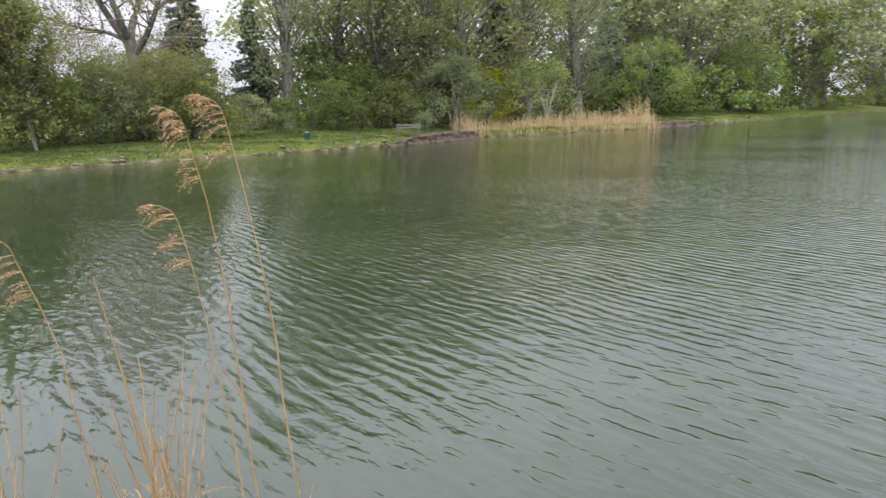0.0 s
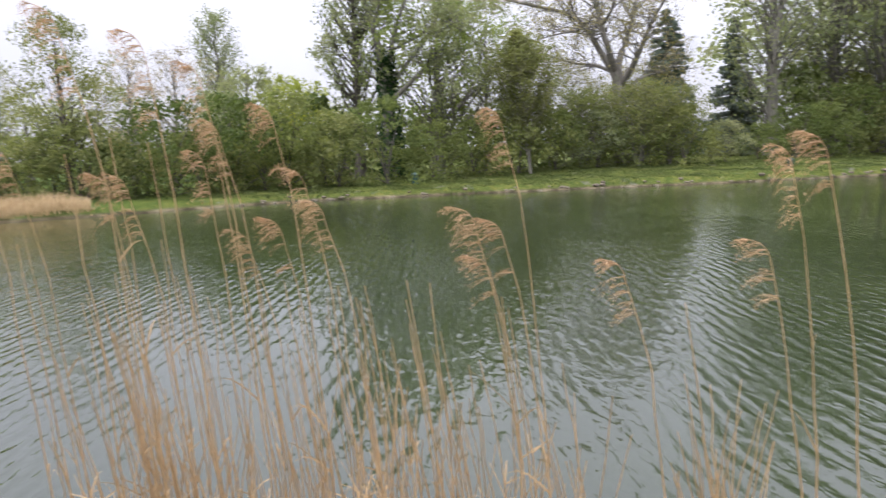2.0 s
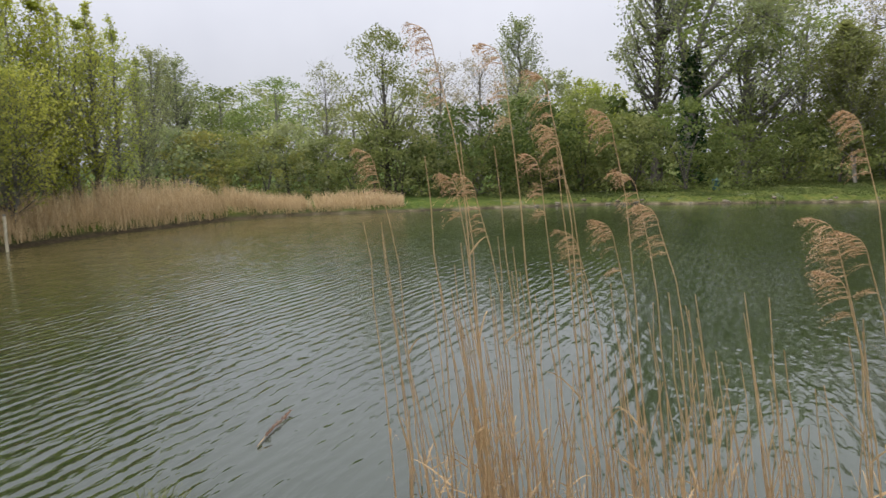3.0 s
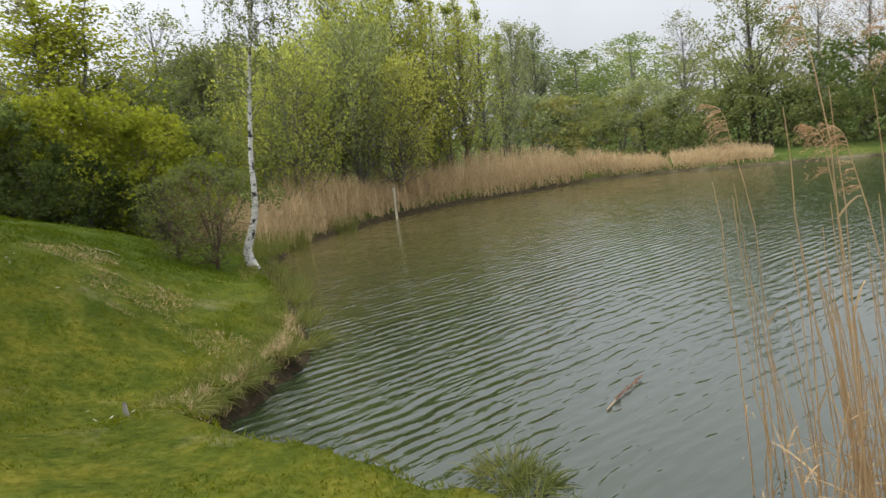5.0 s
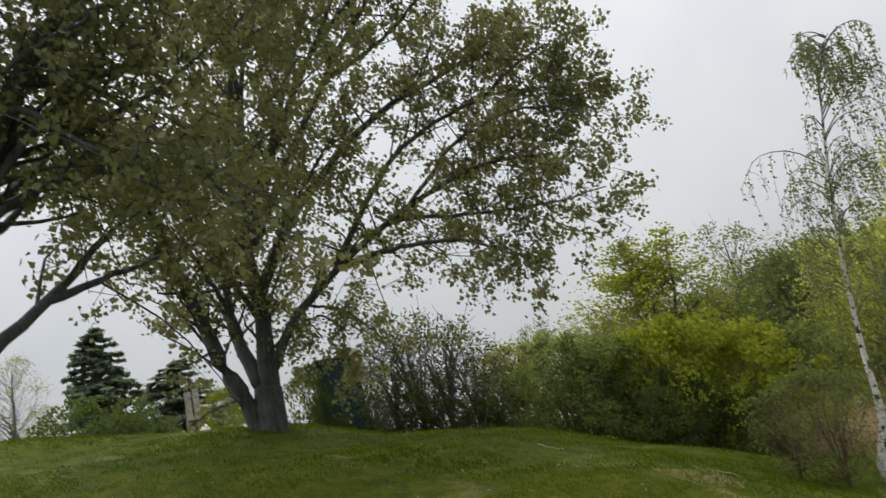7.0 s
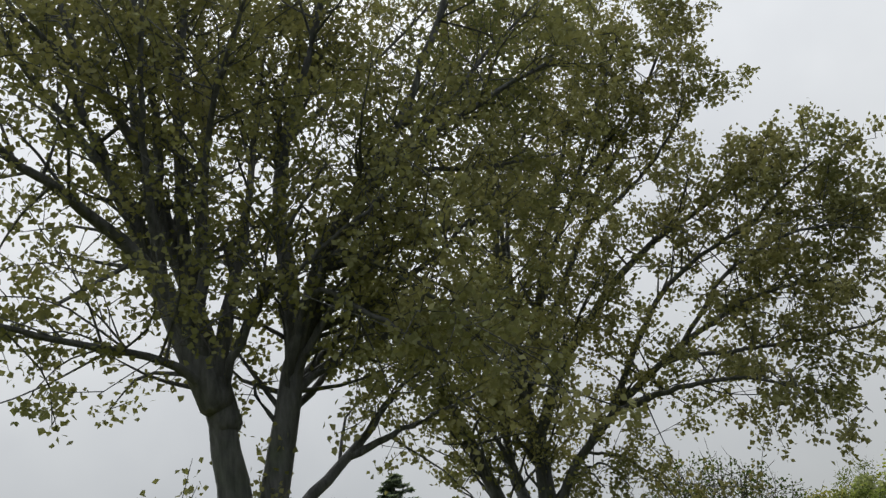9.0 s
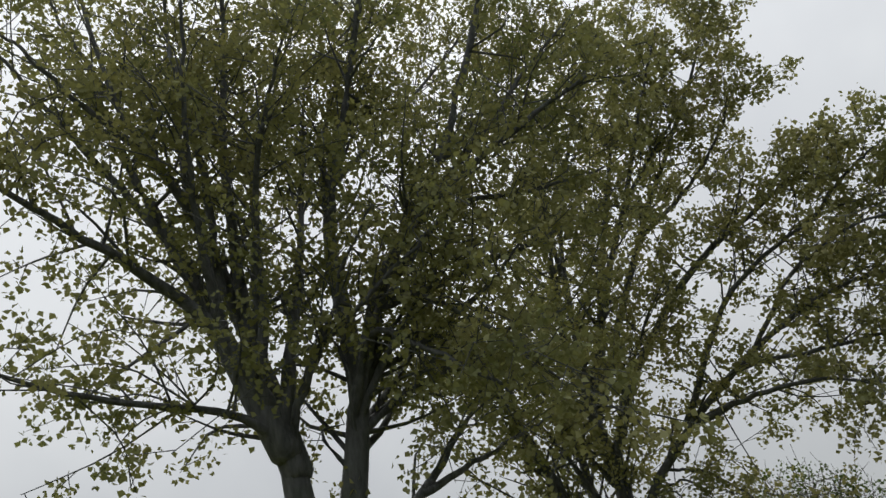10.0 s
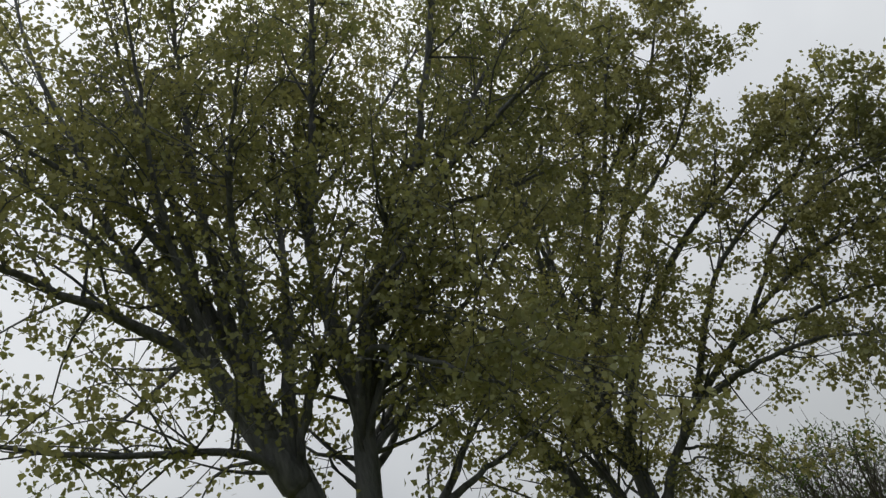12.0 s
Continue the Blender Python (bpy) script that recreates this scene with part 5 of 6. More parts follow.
def birch():
    rng = np.random.default_rng(51)
    ob = thing("birch_tree", pose(-10.35, 6.46, ground_z(-10.35, 6.46) - 0.08), "slim white birch with a kinked trunk and hanging sprays", "tree")
    rt = np.array([0.545, 0.84, 0])
    pts = np.array([rt * s + np.array([0, 0, z]) for s, z in ((0, 0), (-0.07, 0.3), (0.02, 0.56), (0.12, 0.9), (0.16, 1.3), (0.18, 1.8), (0.28, 2.7), (0.44, 3.8), (0.64, 4.8), (0.86, 5.75), (1.02, 6.2), (1.2, 6.45))])
    line = spline(pts, 34)
    u = np.linspace(0, 1, 34)
    trunk = part("trunk", tube(line, 0.088 * (1 - 0.94 * u ** 0.62) + 0.014 * np.exp(-u * 20), 12), BARK_BIRCH, ob, smooth=True)
    stub = line[9]
    part("dead_twig", tube([stub, stub + rt * 0.1 + np.array([0, 0, 0.13]), stub + rt * 0.22 + np.array([0, 0, 0.3])], [0.008, 0.006, 0.003], 5), BARK_GREY, trunk)
    # boughs that rise, arch over and hang: start along the trunk, way, length
    boughs = [(0.70, -rt, 1.15), (0.66, rt, 1.0), (0.74, rt, 0.9), (0.60, -rt * 0.5, 0.8)]
    for b in range(52):
        a = rng.uniform(0, 6.28)
        t = rng.uniform(0.50, 0.985)
        boughs.append((t, np.array([math.cos(a), math.sin(a), 0]), rng.uniform(0.35, 1.0) * float(np.interp(t, [0.5, 0.7, 0.85, 1.0], [0.7, 1.25, 1.0, 0.5]))))
    twig, spots = [], []
    for t, d, ln in boughs:
        p = np.array([np.interp(t, u, line[:, a]) for a in range(3)])
        q = spline([p, p + d * ln * 0.35 + np.array([0, 0, 0.36 * ln]), p + d * ln * 0.75 + np.array([0, 0, 0.42 * ln]), p + d * ln + np.array([0, 0, 0.16 * ln])], 9)
        twig.append(tube(q, np.linspace(0.011, 0.003, 9), 4))
        for s in range(int(4 + 5 * ln)):
            o = q[rng.integers(3, 9)]
            hang = rng.uniform(0.25, 0.95)
            k = np.linspace(0, 1, 6)[:, None]
            side = rng.normal(size=3) * np.array([0.13, 0.13, 0.04])
            strand = o + side * np.sqrt(k) + np.array([0, 0, -hang]) * k ** 1.2
            twig.append(tube(strand, np.linspace(0.004, 0.002, 6), 3))
            n = int(25 * hang)
            w = rng.uniform(0.05, 1, n)
            spots.append(np.column_stack([np.interp(w, k[:, 0], strand[:, c]) for c in range(3)]) + rng.normal(size=(n, 3)) * 0.028)
    part("twig_work", joined(twig), BARK_GREY, ob)
    part("crown", leaves(np.concatenate(spots), 0.046, rng, 0.6, 0.4), LEAF_MID, ob)


birch()


# ---------- reeds ----------
def blade(p0, p1, w, sag, rng, n=5):
    """A thin bent blade from p0 to p1."""
    u = np.linspace(0, 1, n)[:, None]
    mid = p0 + (p1 - p0) * u + np.array([0, 0, -sag]) * (u * (u - 0.0)) * u
    side = np.cross(p1 - p0, rng.normal(size=3))
    side /= np.linalg.norm(side) + 1e-9
    ww = w * np.sqrt(np.clip(1.05 - u, 0, 1))
    v = np.concatenate([mid - side * ww * 0.5, mid + side * ww * 0.5])
    k = np.arange(n - 1)
    return v, np.stack([k, k + 1, k + 1 + n, k + n], 1)


def reed_meshes(seed, h, plume, lean, thick=0.0048):
    """Stem, dry leaves and feathery plume of one reed, leaning and drooping along -x."""
    rng = np.random.default_rng(seed)
    u = np.linspace(0, 1, 11)
    bow = 0.05 * rng.uniform(0.2, 1.6) * np.clip(u - 0.8, 0, 1) ** 2 * 25 if plume else 0 * u
    line = np.column_stack([-lean * h * u ** 1.7 - bow + rng.normal(size=11) * 0.004, rng.normal(size=11) * 0.006, h * u])
    out = [("stem", tube(line, thick * (1.15 - 0.75 * u), 6), STRAW)]
    for b in range(rng.integers(2, 5)):
        t = rng.uniform(0.12, 0.7)
        p = np.array([np.interp(t, u, line[:, a]) for a in range(3)])
        d = np.array([rng.uniform(-0.22, 0.1), rng.normal() * 0.07, rng.uniform(0.08, 0.26)])
        out.append(("leaf_blade", blade(p, p + d, rng.uniform(0.005, 0.010), rng.uniform(0, 0.12), rng), STRAW))
    if plume:
        e = line[-1]
        low = np.array([np.interp(0.925, u, line[:, a]) for a in range(3)])
        top = spline([low, e, e + np.array([-0.015, 0, 0.055]), e + np.array([-0.045, 0, 0.095]), e + np.array([-0.10, 0, 0.115])], 18)
        strands = [tube(top, np.linspace(thick * 0.45, 0.0012, 18), 4)]
        tiers = np.sort(rng.uniform(0.02, 1, 15))
        for s in range(60):
            w = float(np.clip(tiers[s % 15] + rng.normal() * 0.008, 0, 1))
            p = np.array([np.interp(w, np.linspace(0, 1, 18), top[:, a]) for a in range(3)])
            ln = plume * (0.6 + 0.95 * math.sin(math.pi * min(1, 0.25 + w * 0.68))) * rng.uniform(0.5, 1.05)
            d = np.array([-1.0, rng.normal() * 0.25, rng.uniform(-0.25, 0.3)])
            d *= ln / np.linalg.norm(d)
            strands.append(blade(p, p + d, rng.uniform(0.0012, 0.0024), 0.42 * ln, rng, 5))
            k = rng.uniform(0.25, 1, 8)[:, None]
            q = p + d * k + np.array([0, 0, -0.42 * ln]) * k ** 3
            strands.append(leaves(q + rng.normal(size=(8, 3)) * 0.003, 0.013, rng, 0.5, 0.12, 0.04))
        out.append(("plume", joined(strands), PLUME))
    return [(nm, mesh_np(nm, *d), mt) for nm, d, mt in out]


REEDS = {}


def reed(x, y, top, plume, lean=0.09, turn=0.0, label="", seed=0):
    """One dry reed with its foot in the water at x, y, reaching up to the height top."""
    key = (seed % 7, bool(plume))
    if key not in REEDS:
        REEDS[key] = reed_meshes(60 + key[0] * 2 + key[1], 2.0, 0.078 if plume else 0, lean)
    foot = min(ground_z(x, y), WATER_Z) - 0.1
    s = (top - foot) / 2.0
    m = pose(x, y, foot, 0, 0, turn) @ Matrix.Diagonal((1, 1, s, 1))
    ob = thing("reed", m, label or ("dry straw-coloured reed with a drooping feathery plume" if plume else "dry straw-coloured reed stalk without a plume"), "reed", "reeds by the near bank")
    for nm, me, mt in REEDS[key]:
        if not me.materials:
            me.materials.append(mt)
        o = new(nm, me)
        o.parent = ob if nm == "stem" else stem
        if nm == "stem":
            stem = o
    return ob


HEADS = [(1.83, 2.64, 1.45), (1.64, 2.66, 1.41), (1.59, 2.63, 1.08), (1.08, 2.76, 1.03), (0.82, 3.72, 1.6), (0.64, 2.89, 1.17), (0.52, 2.9, 1.23), (0.6, 3.0, 1.01),
         (-0.99, 3.05, 1.99), (-0.75, 3.12, 1.91), (-0.56, 3.37, 1.81), (-0.56, 3.77, 1.59), (-0.3, 3.5, 1.64), (-1.62, 3.99, 1.49), (-1.06, 3.45, 1.37), (-0.92, 3.39, 1.37),
         (-0.73, 3.84, 1.45), (-0.18, 3.71, 1.35), (-0.06, 3.41, 1.23), (-0.3, 3.6, 1.15), (-0.46, 3.78, 1.07)]
BARE = [(-1.16, 3.35, 1.5), (-1.58, 3.62, 1.16), (-1.61, 4.04, 1.13), (-1.04, 3.56, 1.57), (-0.82, 3.52, 1.54), (-0.52, 3.47, 1.53), (0.22, 3.31, 0.59), (0.4, 3.19, 0.6), (-1.36, 3.6, 0.67),
        (1.35, 2.75, 0.85), (0.75, 3.3, 0.75)]
rnd = random.Random(8)
for n, (x, y, z) in enumerate(HEADS):
    reed(x + 0.23, y, z - 0.09, True, turn=rnd.uniform(-22, 22), seed=n)
for n, (x, y, z) in enumerate(BARE):
    reed(x + 0.16, y, z, False, turn=rnd.uniform(-30, 30), seed=n)
# thinner stands of bare stalks between, in loose clusters
CLUSTERS = [(-0.9, 3.45, 0.22, 9, 1.25), (-0.35, 3.6, 0.25, 9, 1.1), (0.1, 3.4, 0.22, 7, 0.9), (0.62, 3.05, 0.1, 11, 0.95), (0.95, 3.2, 0.15, 4, 0.6), (1.55, 2.75, 0.08, 6, 0.4), (-0.75, 3.2, 0.05, 20, 0.95)]
for cx, cy, sp, count, top in CLUSTERS:
    for n in range(count):
        x, y = rnd.gauss(cx, sp), rnd.gauss(cy, sp * 0.8)
        y = max(y, 2.85 - 0.35 * max(0, x))
        reed(x, y, top * rnd.uniform(0.15, 1.0), False, turn=rnd.uniform(-50, 50), seed=n)
for n in range(46):
    x = rnd.uniform(-1.15, 0.55)
    reed(x, rnd.uniform(3.15, 3.9), rnd.uniform(0.15, 1.15) * (1.0 if x < -0.2 else 0.75), False, turn=rnd.uniform(-60, 60), seed=n + 3, label="thin dry reed stalk in a loose stand")
for n in range(190):
    hd = rnd.choice((rnd.gauss(13, 3), rnd.gauss(-8, 6), rnd.uniform(-24, 16), rnd.uniform(-16, 18), rnd.gauss(-28, 1.0)))
    x, y = bearing(hd, rnd.uniform(2.95, 3.5))
    reed(x, y, rnd.uniform(-0.25, 0.5), False, turn=rnd.uniform(0, 360), seed=n, label="short broken dry reed stalk standing in the water")


def floating_plume():
    rng = np.random.default_rng(66)
    ob = thing("reed_plume", pose(-2.69, 4.29, WATER_Z + 0.01, 0, 0, 10.4), "pinkish dry reed plume floating on the water", "reed")
    part("stem", tube([(0, 0.0, 0), (0, 0.3, 0.012), (0.02, 0.7, 0.01)], [0.004, 0.003, 0.002], 5), STRAW, ob)
    u = rng.uniform(0.1, 1, 300) ** 1.3
    w = 0.007 * np.sin(np.pi * np.clip(u, 0.05, 0.97)) + 0.004
    c = np.column_stack([rng.normal(size=300) * w + 0.02 * u, 0.15 + 0.55 * u, np.abs(rng.normal(size=300)) * 0.012 + 0.005])
    part("plume", leaves(c, 0.02, rng, 0.0, 0.12, 0.04), WET_PLUME, ob)


floating_plume()


def reed_bed(name, line, depth, h, count, seed, label, rise=((0, 1), (1, 1))):
    """A dense bed of dry reeds along a bank line, landward of it."""
    rng = np.random.default_rng(seed)
    line = np.asarray(line, float)
    seg = np.linalg.norm(np.diff(line, axis=0), axis=1)
    s = np.concatenate([[0], np.cumsum(seg)])
    t = rng.uniform(0, s[-1], count)
    x, y = np.interp(t, s, line[:, 0]), np.interp(t, s, line[:, 1])
    k = np.clip(np.searchsorted(s, t) - 1, 0, len(seg) - 1)
    nx, ny = (line[k + 1, 1] - line[k, 1]) / seg[k], -(line[k + 1, 0] - line[k, 0]) / seg[k]
    off = depth * rng.beta(1.0, 1.2, count)
    x, y = x + nx * off, y + ny * off
    z = np.maximum(height(np.column_stack([x, y])), WATER_Z - 0.15)
    hh = h * rng.uniform(0.4, 1.4, count) ** 1.1 * (0.8 + 0.2 * np.sin(t * 0.9 + 2 * np.sin(t * 0.31)))
    hh *= np.interp(t / s[-1], [a for a, b in rise], [b for a, b in rise]) * (0.65 + 0.55 * off / depth)
    lean = rng.normal(size=(count, 2)) * 0.075 + np.array([-0.05, 0.02])
    base, top = np.column_stack([x, y, z]), np.column_stack([x + lean[:, 0] * hh, y + lean[:, 1] * hh, z + hh])
    side = rng.normal(size=(count, 3)) * np.array([1, 1, 0])
    side /= np.linalg.norm(side, axis=1, keepdims=True)
    w = rng.uniform(0.006, 0.014, count)[:, None]
    v = np.stack([base - side * w, base + side * w, top + side * w * 0.4, top - side * w * 0.4], 1).reshape(-1, 3)
    pieces = [(v, np.arange(count * 4).reshape(-1, 4))]
    n = int(count * 0.8)
    i = rng.integers(0, count, n)
    f = rng.uniform(0.2, 0.85, n)[:, None]
    p = base[i] + (top[i] - base[i]) * f
    a = rng.normal(size=(n, 3)) * np.array([1, 1, 0.3]) * 0.7 + np.array([0, 0, 1.5])
    a /= np.linalg.norm(a, axis=1, keepdims=True)
    b = np.cross(a, rng.normal(size=(n, 3)))
    b /= np.linalg.norm(b, axis=1, keepdims=True)
    ln, ww = rng.uniform(0.15, 0.4, n)[:, None], 0.009
    pieces.append((np.stack([p - b * ww, p + b * ww, p + a * ln + b * ww * 0.2, p + a * ln - b * ww * 0.2], 1).reshape(-1, 3), np.arange(n * 4).reshape(-1, 4)))
    i = rng.integers(0, count, int(count * 0.15))
    pieces.append(leaves(np.repeat(top[i], 3, 0) + rng.normal(size=(len(i) * 3, 3)) * np.array([0.03, 0.03, 0.08]), 0.07, rng, 0.3, 0.16))
    ob = part(name, joined(pieces), STRAW_PINK)
    return tagged(ob, label, "reed bed", kind="stuff")


reed_bed("reed_bed", [(-12.0, 7.9), (-13.0, 9.0), (-14.1, 10.9), (-15.1, 13.8), (-15.3, 17), (-14.7, 20), (-14.4, 23), (-12.4, 25.3), (-9.4, 26.9)][::-1], 1.9, 1.05, 17000, 71,
         "dense bed of dry pinkish-brown reeds along the pond bank", ((0, 0.27), (0.15, 0.4), (0.28, 0.5), (0.42, 0.75), (0.6, 0.85), (0.8, 0.75), (1, 0.6)))
reed_bed("reed_bed", [(32.5, 35.2), (35, 35.4), (38, 34.9), (42, 34.4), (46, 33.7), (50, 33.0)][::-1], 2.0, 1.15, 2600, 72,
         "patch of dry reeds at the foot of the far bank", ((0, 1.35), (0.14, 1.2), (0.3, 0.8), (0.6, 0.7), (1, 0.85)))


# ---------- grass ----------
def grass(name, region, count, h, seed, material, label, test=None, w=0.006):
    rng = np.random.default_rng(seed)
    x0, y0, x1, y1 = region
    p = np.column_stack([rng.uniform(x0, x1, count), rng.uniform(y0, y1, count)])
    d = shore_dist(p)
    keep = d > 0.03
    if test is not None:
        keep &= test(p, d)
    p = p[keep]
    n = len(p)
    z = height(p)
    base = np.column_stack([p, z - 0.01])
    lush = 0.75 + 0.5 * wave(p, 1.1, 3.0) + 0.4 * wave(p, 4.3, 8.0)
    hh = (h * rng.uniform(0.5, 1.3, n) * np.clip(lush, 0.35, 1.4))[:, None]
    lean = rng.normal(size=(n, 3)) * np.array([0.5, 0.5, 0]) + np.array([0, 0, 1])
    side = rng.normal(size=(n, 3)) * np.array([1, 1, 0])
    side /= np.linalg.norm(side, axis=1, keepdims=True)
    v = np.stack([base - side * w, base + side * w, base + lean * hh], 1).reshape(-1, 3)
    ob = part(name, (v, np.arange(n * 3).reshape(-1, 3)), material)
    return tagged(ob, label, "grass", kind="stuff")


grass("meadow_grass", (-8.5, -4.5, -1.5, 5.5), 105000, 0.042, 81, GRASS, "short green meadow grass with drier tips")
grass("meadow_grass", (-17, -6, -8.5, 8.5), 100000, 0.045, 82, GRASS_LUSH, "short green meadow grass on the mound", w=0.009)
grass("dry_grass", (-9.8, 1.9, -5.6, 4.5), 26000, 0.04, 85, STRAW_PINK, "flattened dry grass in worn patches of the meadow",
      lambda p, d: np.hypot((p[:, 0] + 7.4) / 1.7, (p[:, 1] - 3.25) / 0.62) + 0.6 * wave(p, 3.1, 7.0) < 0.75, w=0.004)
grass("dry_fringe", (-6.6, 2.2, -4.3, 4.7), 16000, 0.10, 87, STRAW_PINK, "dry brown grass hanging over the broken bank", lambda p, d: (d < 0.22) & (wave(p, 4.0, 2.0) > -0.2), w=0.004)
grass("bank_grass", (-13, 2.1, -4.6, 9.5), 60000, 0.09, 83, SEDGE, "longer yellowish grass along the water's edge", lambda p, d: (d < 0.5) & (wave(p, 3.0, 6.0) > -0.35))
grass("bank_grass", (-12, 30, 72, 42), 130000, 0.08, 84, BANK_GRASS, "grass along the far pond bank", lambda p, d: d < 7.5, w=0.028)


def flecks(count, seed):
    """Short pale bits of dry stalk lying in the grass."""
    rng = np.random.default_rng(seed)
    p = np.column_stack([rng.uniform(-9.5, -3, count), rng.uniform(-3.5, 5, count)])
    p = p[(shore_dist(p) > 0.2) & (wave(p, 1.3, 9.0) > -0.1)]
    c = np.column_stack([p, height(p) + 0.035])
    return tagged(part("dry_stalks", leaves(c, 0.04, rng, 0.0, 0.12, 0.02), PALE_WOOD), "pale bits of dry stalk scattered in the grass", "dry stalks", kind="stuff")


flecks(260, 86)


def tussock(x, y, z, r, h, count, seed, label):
    rng = np.random.default_rng(seed)
    bl = []
    for n in range(count):
        a, q = rng.uniform(0, 6.28), r * math.sqrt(rng.uniform(0, 1))
        p = np.array([math.cos(a) * q, math.sin(a) * q, 0])
        e = p + np.array([math.cos(a), math.sin(a), 0]) * rng.uniform(0.02, 0.2) + rng.normal(size=3) * 0.04 + np.array([0, 0, h * rng.uniform(0.5, 1.1)])
        bl.append(blade(p, e, rng.uniform(0.005, 0.010), 0.05, rng, 4))
    ob = thing("grass_tussock", pose(x, y, z), label, "grass tussock", "tussocks at the bank")
    part("tuft", joined(bl), SEDGE, ob)
    return ob


for n, (x, y, r, h) in enumerate(((-2.22, 2.66, 0.22, 0.2), (-1.98, 2.72, 0.2, 0.18), (-4.6, 2.22, 0.14, 0.05), (-5.05, 2.34, 0.15, 0.06), (-5.16, 2.7, 0.14, 0.06), (-5.3, 3.0, 0.15, 0.06), (-2.72, 3.2, 0.16, 0.16), (-2.5, 3.12, 0.12, 0.14), (-6.3, 4.36, 0.3, 0.16), (-5.75, 3.8, 0.14, 0.12), (-5.42, 3.2, 0.14, 0.13), (-6.95, 4.75, 0.3, 0.26), (-8.9, 5.9, 0.4, 0.34),
                                  (-9.4, 6.15, 0.35, 0.35), (-10.5, 6.8, 0.3, 0.3), (-11.2, 7.1, 0.4, 0.5), (-12.2, 8.0, 0.4, 0.5), (-13.2, 9.2, 0.4, 0.5), (-8.2, 5.45, 0.35, 0.26),
                                  (-14.2, 11.4, 0.35, 0.5))):
    tussock(x, y, max(ground_z(x, y), WATER_Z) - 0.03, r, h, 320, 90 + n, "tussock of mixed green and dry grass at the water's edge")


# ---------- small things ----------
def box(bm, size, at, turn=(0, 0, 0), bevel=0.0):
    m = Matrix.LocRotScale(at, Euler([radians(a) for a in turn]), size)
    g = bmesh.ops.create_cube(bm, size=1, matrix=m)
    if bevel:
        bmesh.ops.bevel(bm, geom=list({e for v in g["verts"] for e in v.link_edges}), offset=bevel, segments=2, affect="EDGES")
    return bm


def bench(x, y, turn):
    ob = thing("park_bench", pose(x, y, ground_z(x, y), 0, 0, turn), "weathered wooden park bench standing on the grass bank", "bench")
    for k in range(3):
        part("seat_slat", box(bmesh.new(), (1.7, 0.11, 0.04), (0, -0.14 + 0.13 * k, 0.45), bevel=0.006), BENCH_WOOD, ob)
    for k in range(2):
        part("back_slat", box(bmesh.new(), (1.7, 0.03, 0.13), (0, 0.23 + 0.04 * k, 0.64 + 0.17 * k), (-14, 0, 0), 0.006), BENCH_WOOD, ob)
    for s in (-0.65, 0.65):
        part("leg", box(bmesh.new(), (0.08, 0.08, 0.46), (s, -0.15, 0.2), bevel=0.006), BENCH_WOOD, ob)
        part("back_leg", box(bmesh.new(), (0.08, 0.08, 0.95), (s, 0.19, 0.44), (-8, 0, 0), 0.006), BENCH_WOOD, ob)
    return ob


bench(*bearing(-38.1, 43.0), -38).scale = (0.85, 0.85, 0.8)


def stone_mesh(seed, r):
    rng = np.random.default_rng(seed)
    bm = bmesh.new()
    bmesh.ops.create_icosphere(bm, subdivisions=2, radius=r)
    for v in bm.verts:
        k = 1 + 0.25 * noise.noise(v.co * (2.2 / r) + Vector((seed, 0, 0))) + rng.normal() * 0.03
        v.co = Vector((v.co.x * k * 1.3, v.co.y * k, v.co.z * k * 0.65))
    me = bpy.data.meshes.new("stone")
    bm.to_mesh(me)
    bm.free()
    me.materials.append(STONE)
    return me


STONES = [stone_mesh(s, 0.22) for s in (1, 2, 3, 4)]
rnd = random.Random(12)
for n in range(70):
    x = rnd.uniform(-5, 27)
    y = float(np.interp(x, [-6, -2.5, 6, 17, 25, 33], [28.6, 30.4, 31.2, 31.8, 33, 35.5])) + rnd.uniform(-0.05, 0.35)
    s = rnd.uniform(0.25, 0.6)
    ob = new("bank_stone", rnd.choice(STONES))
    ob.matrix_basis = pose(x, y, max(ground_z(x, y), WATER_Z) - 0.02, 0, 0, rnd.uniform(0, 360)) @ Matrix.Diagonal((s, s, s, 1))
    tagged(ob, "pale rounded stone at the foot of the grass bank", "stone", "stones along the far bank")


def earth_bank(line, rise, seed, label):
    """A crumbling face of bare soil along a stretch of shore, its top running back into the grass."""
    rng = np.random.default_rng(seed)
    path = spline(line, 70)
    d = np.gradient(path, axis=0)
    d /= np.linalg.norm(d, axis=1, keepdims=True)
    back = np.column_stack([-d[:, 1], d[:, 0]])
    top = np.interp(np.linspace(0, 1, 70), np.linspace(0, 1, len(rise)), rise) * rng.uniform(0.85, 1.12, 70)
    # depth back from the water and share of the height, from the foot to the grass
    profile = ((-0.45, -0.12), (-0.32, 0.04), (-0.14, 0.22), (-0.10, 0.5), (0.02, 0.72), (0.0, 0.95), (0.18, 1.05), (0.6, 1.0), (1.1, 0.6))
    rows = []
    for o, f in profile:
        q = path + back * (o + rng.normal(size=(70, 1)) * 0.07)
        rows.append(np.column_stack([q, WATER_Z + top * f + rng.normal(size=70) * 0.018]))
    n = len(profile)
    v = np.stack(rows, 1).reshape(-1, 3)
    i, j = np.meshgrid(np.arange(69), np.arange(n - 1), indexing="ij")
    k = i * n + j
    ob = part("earth_bank", (v, np.stack([k, k + n, k + n + 1, k + 1], -1).reshape(-1, 4)), SOIL)
    return tagged(ob, label, "earth bank", "crumbling earth banks")


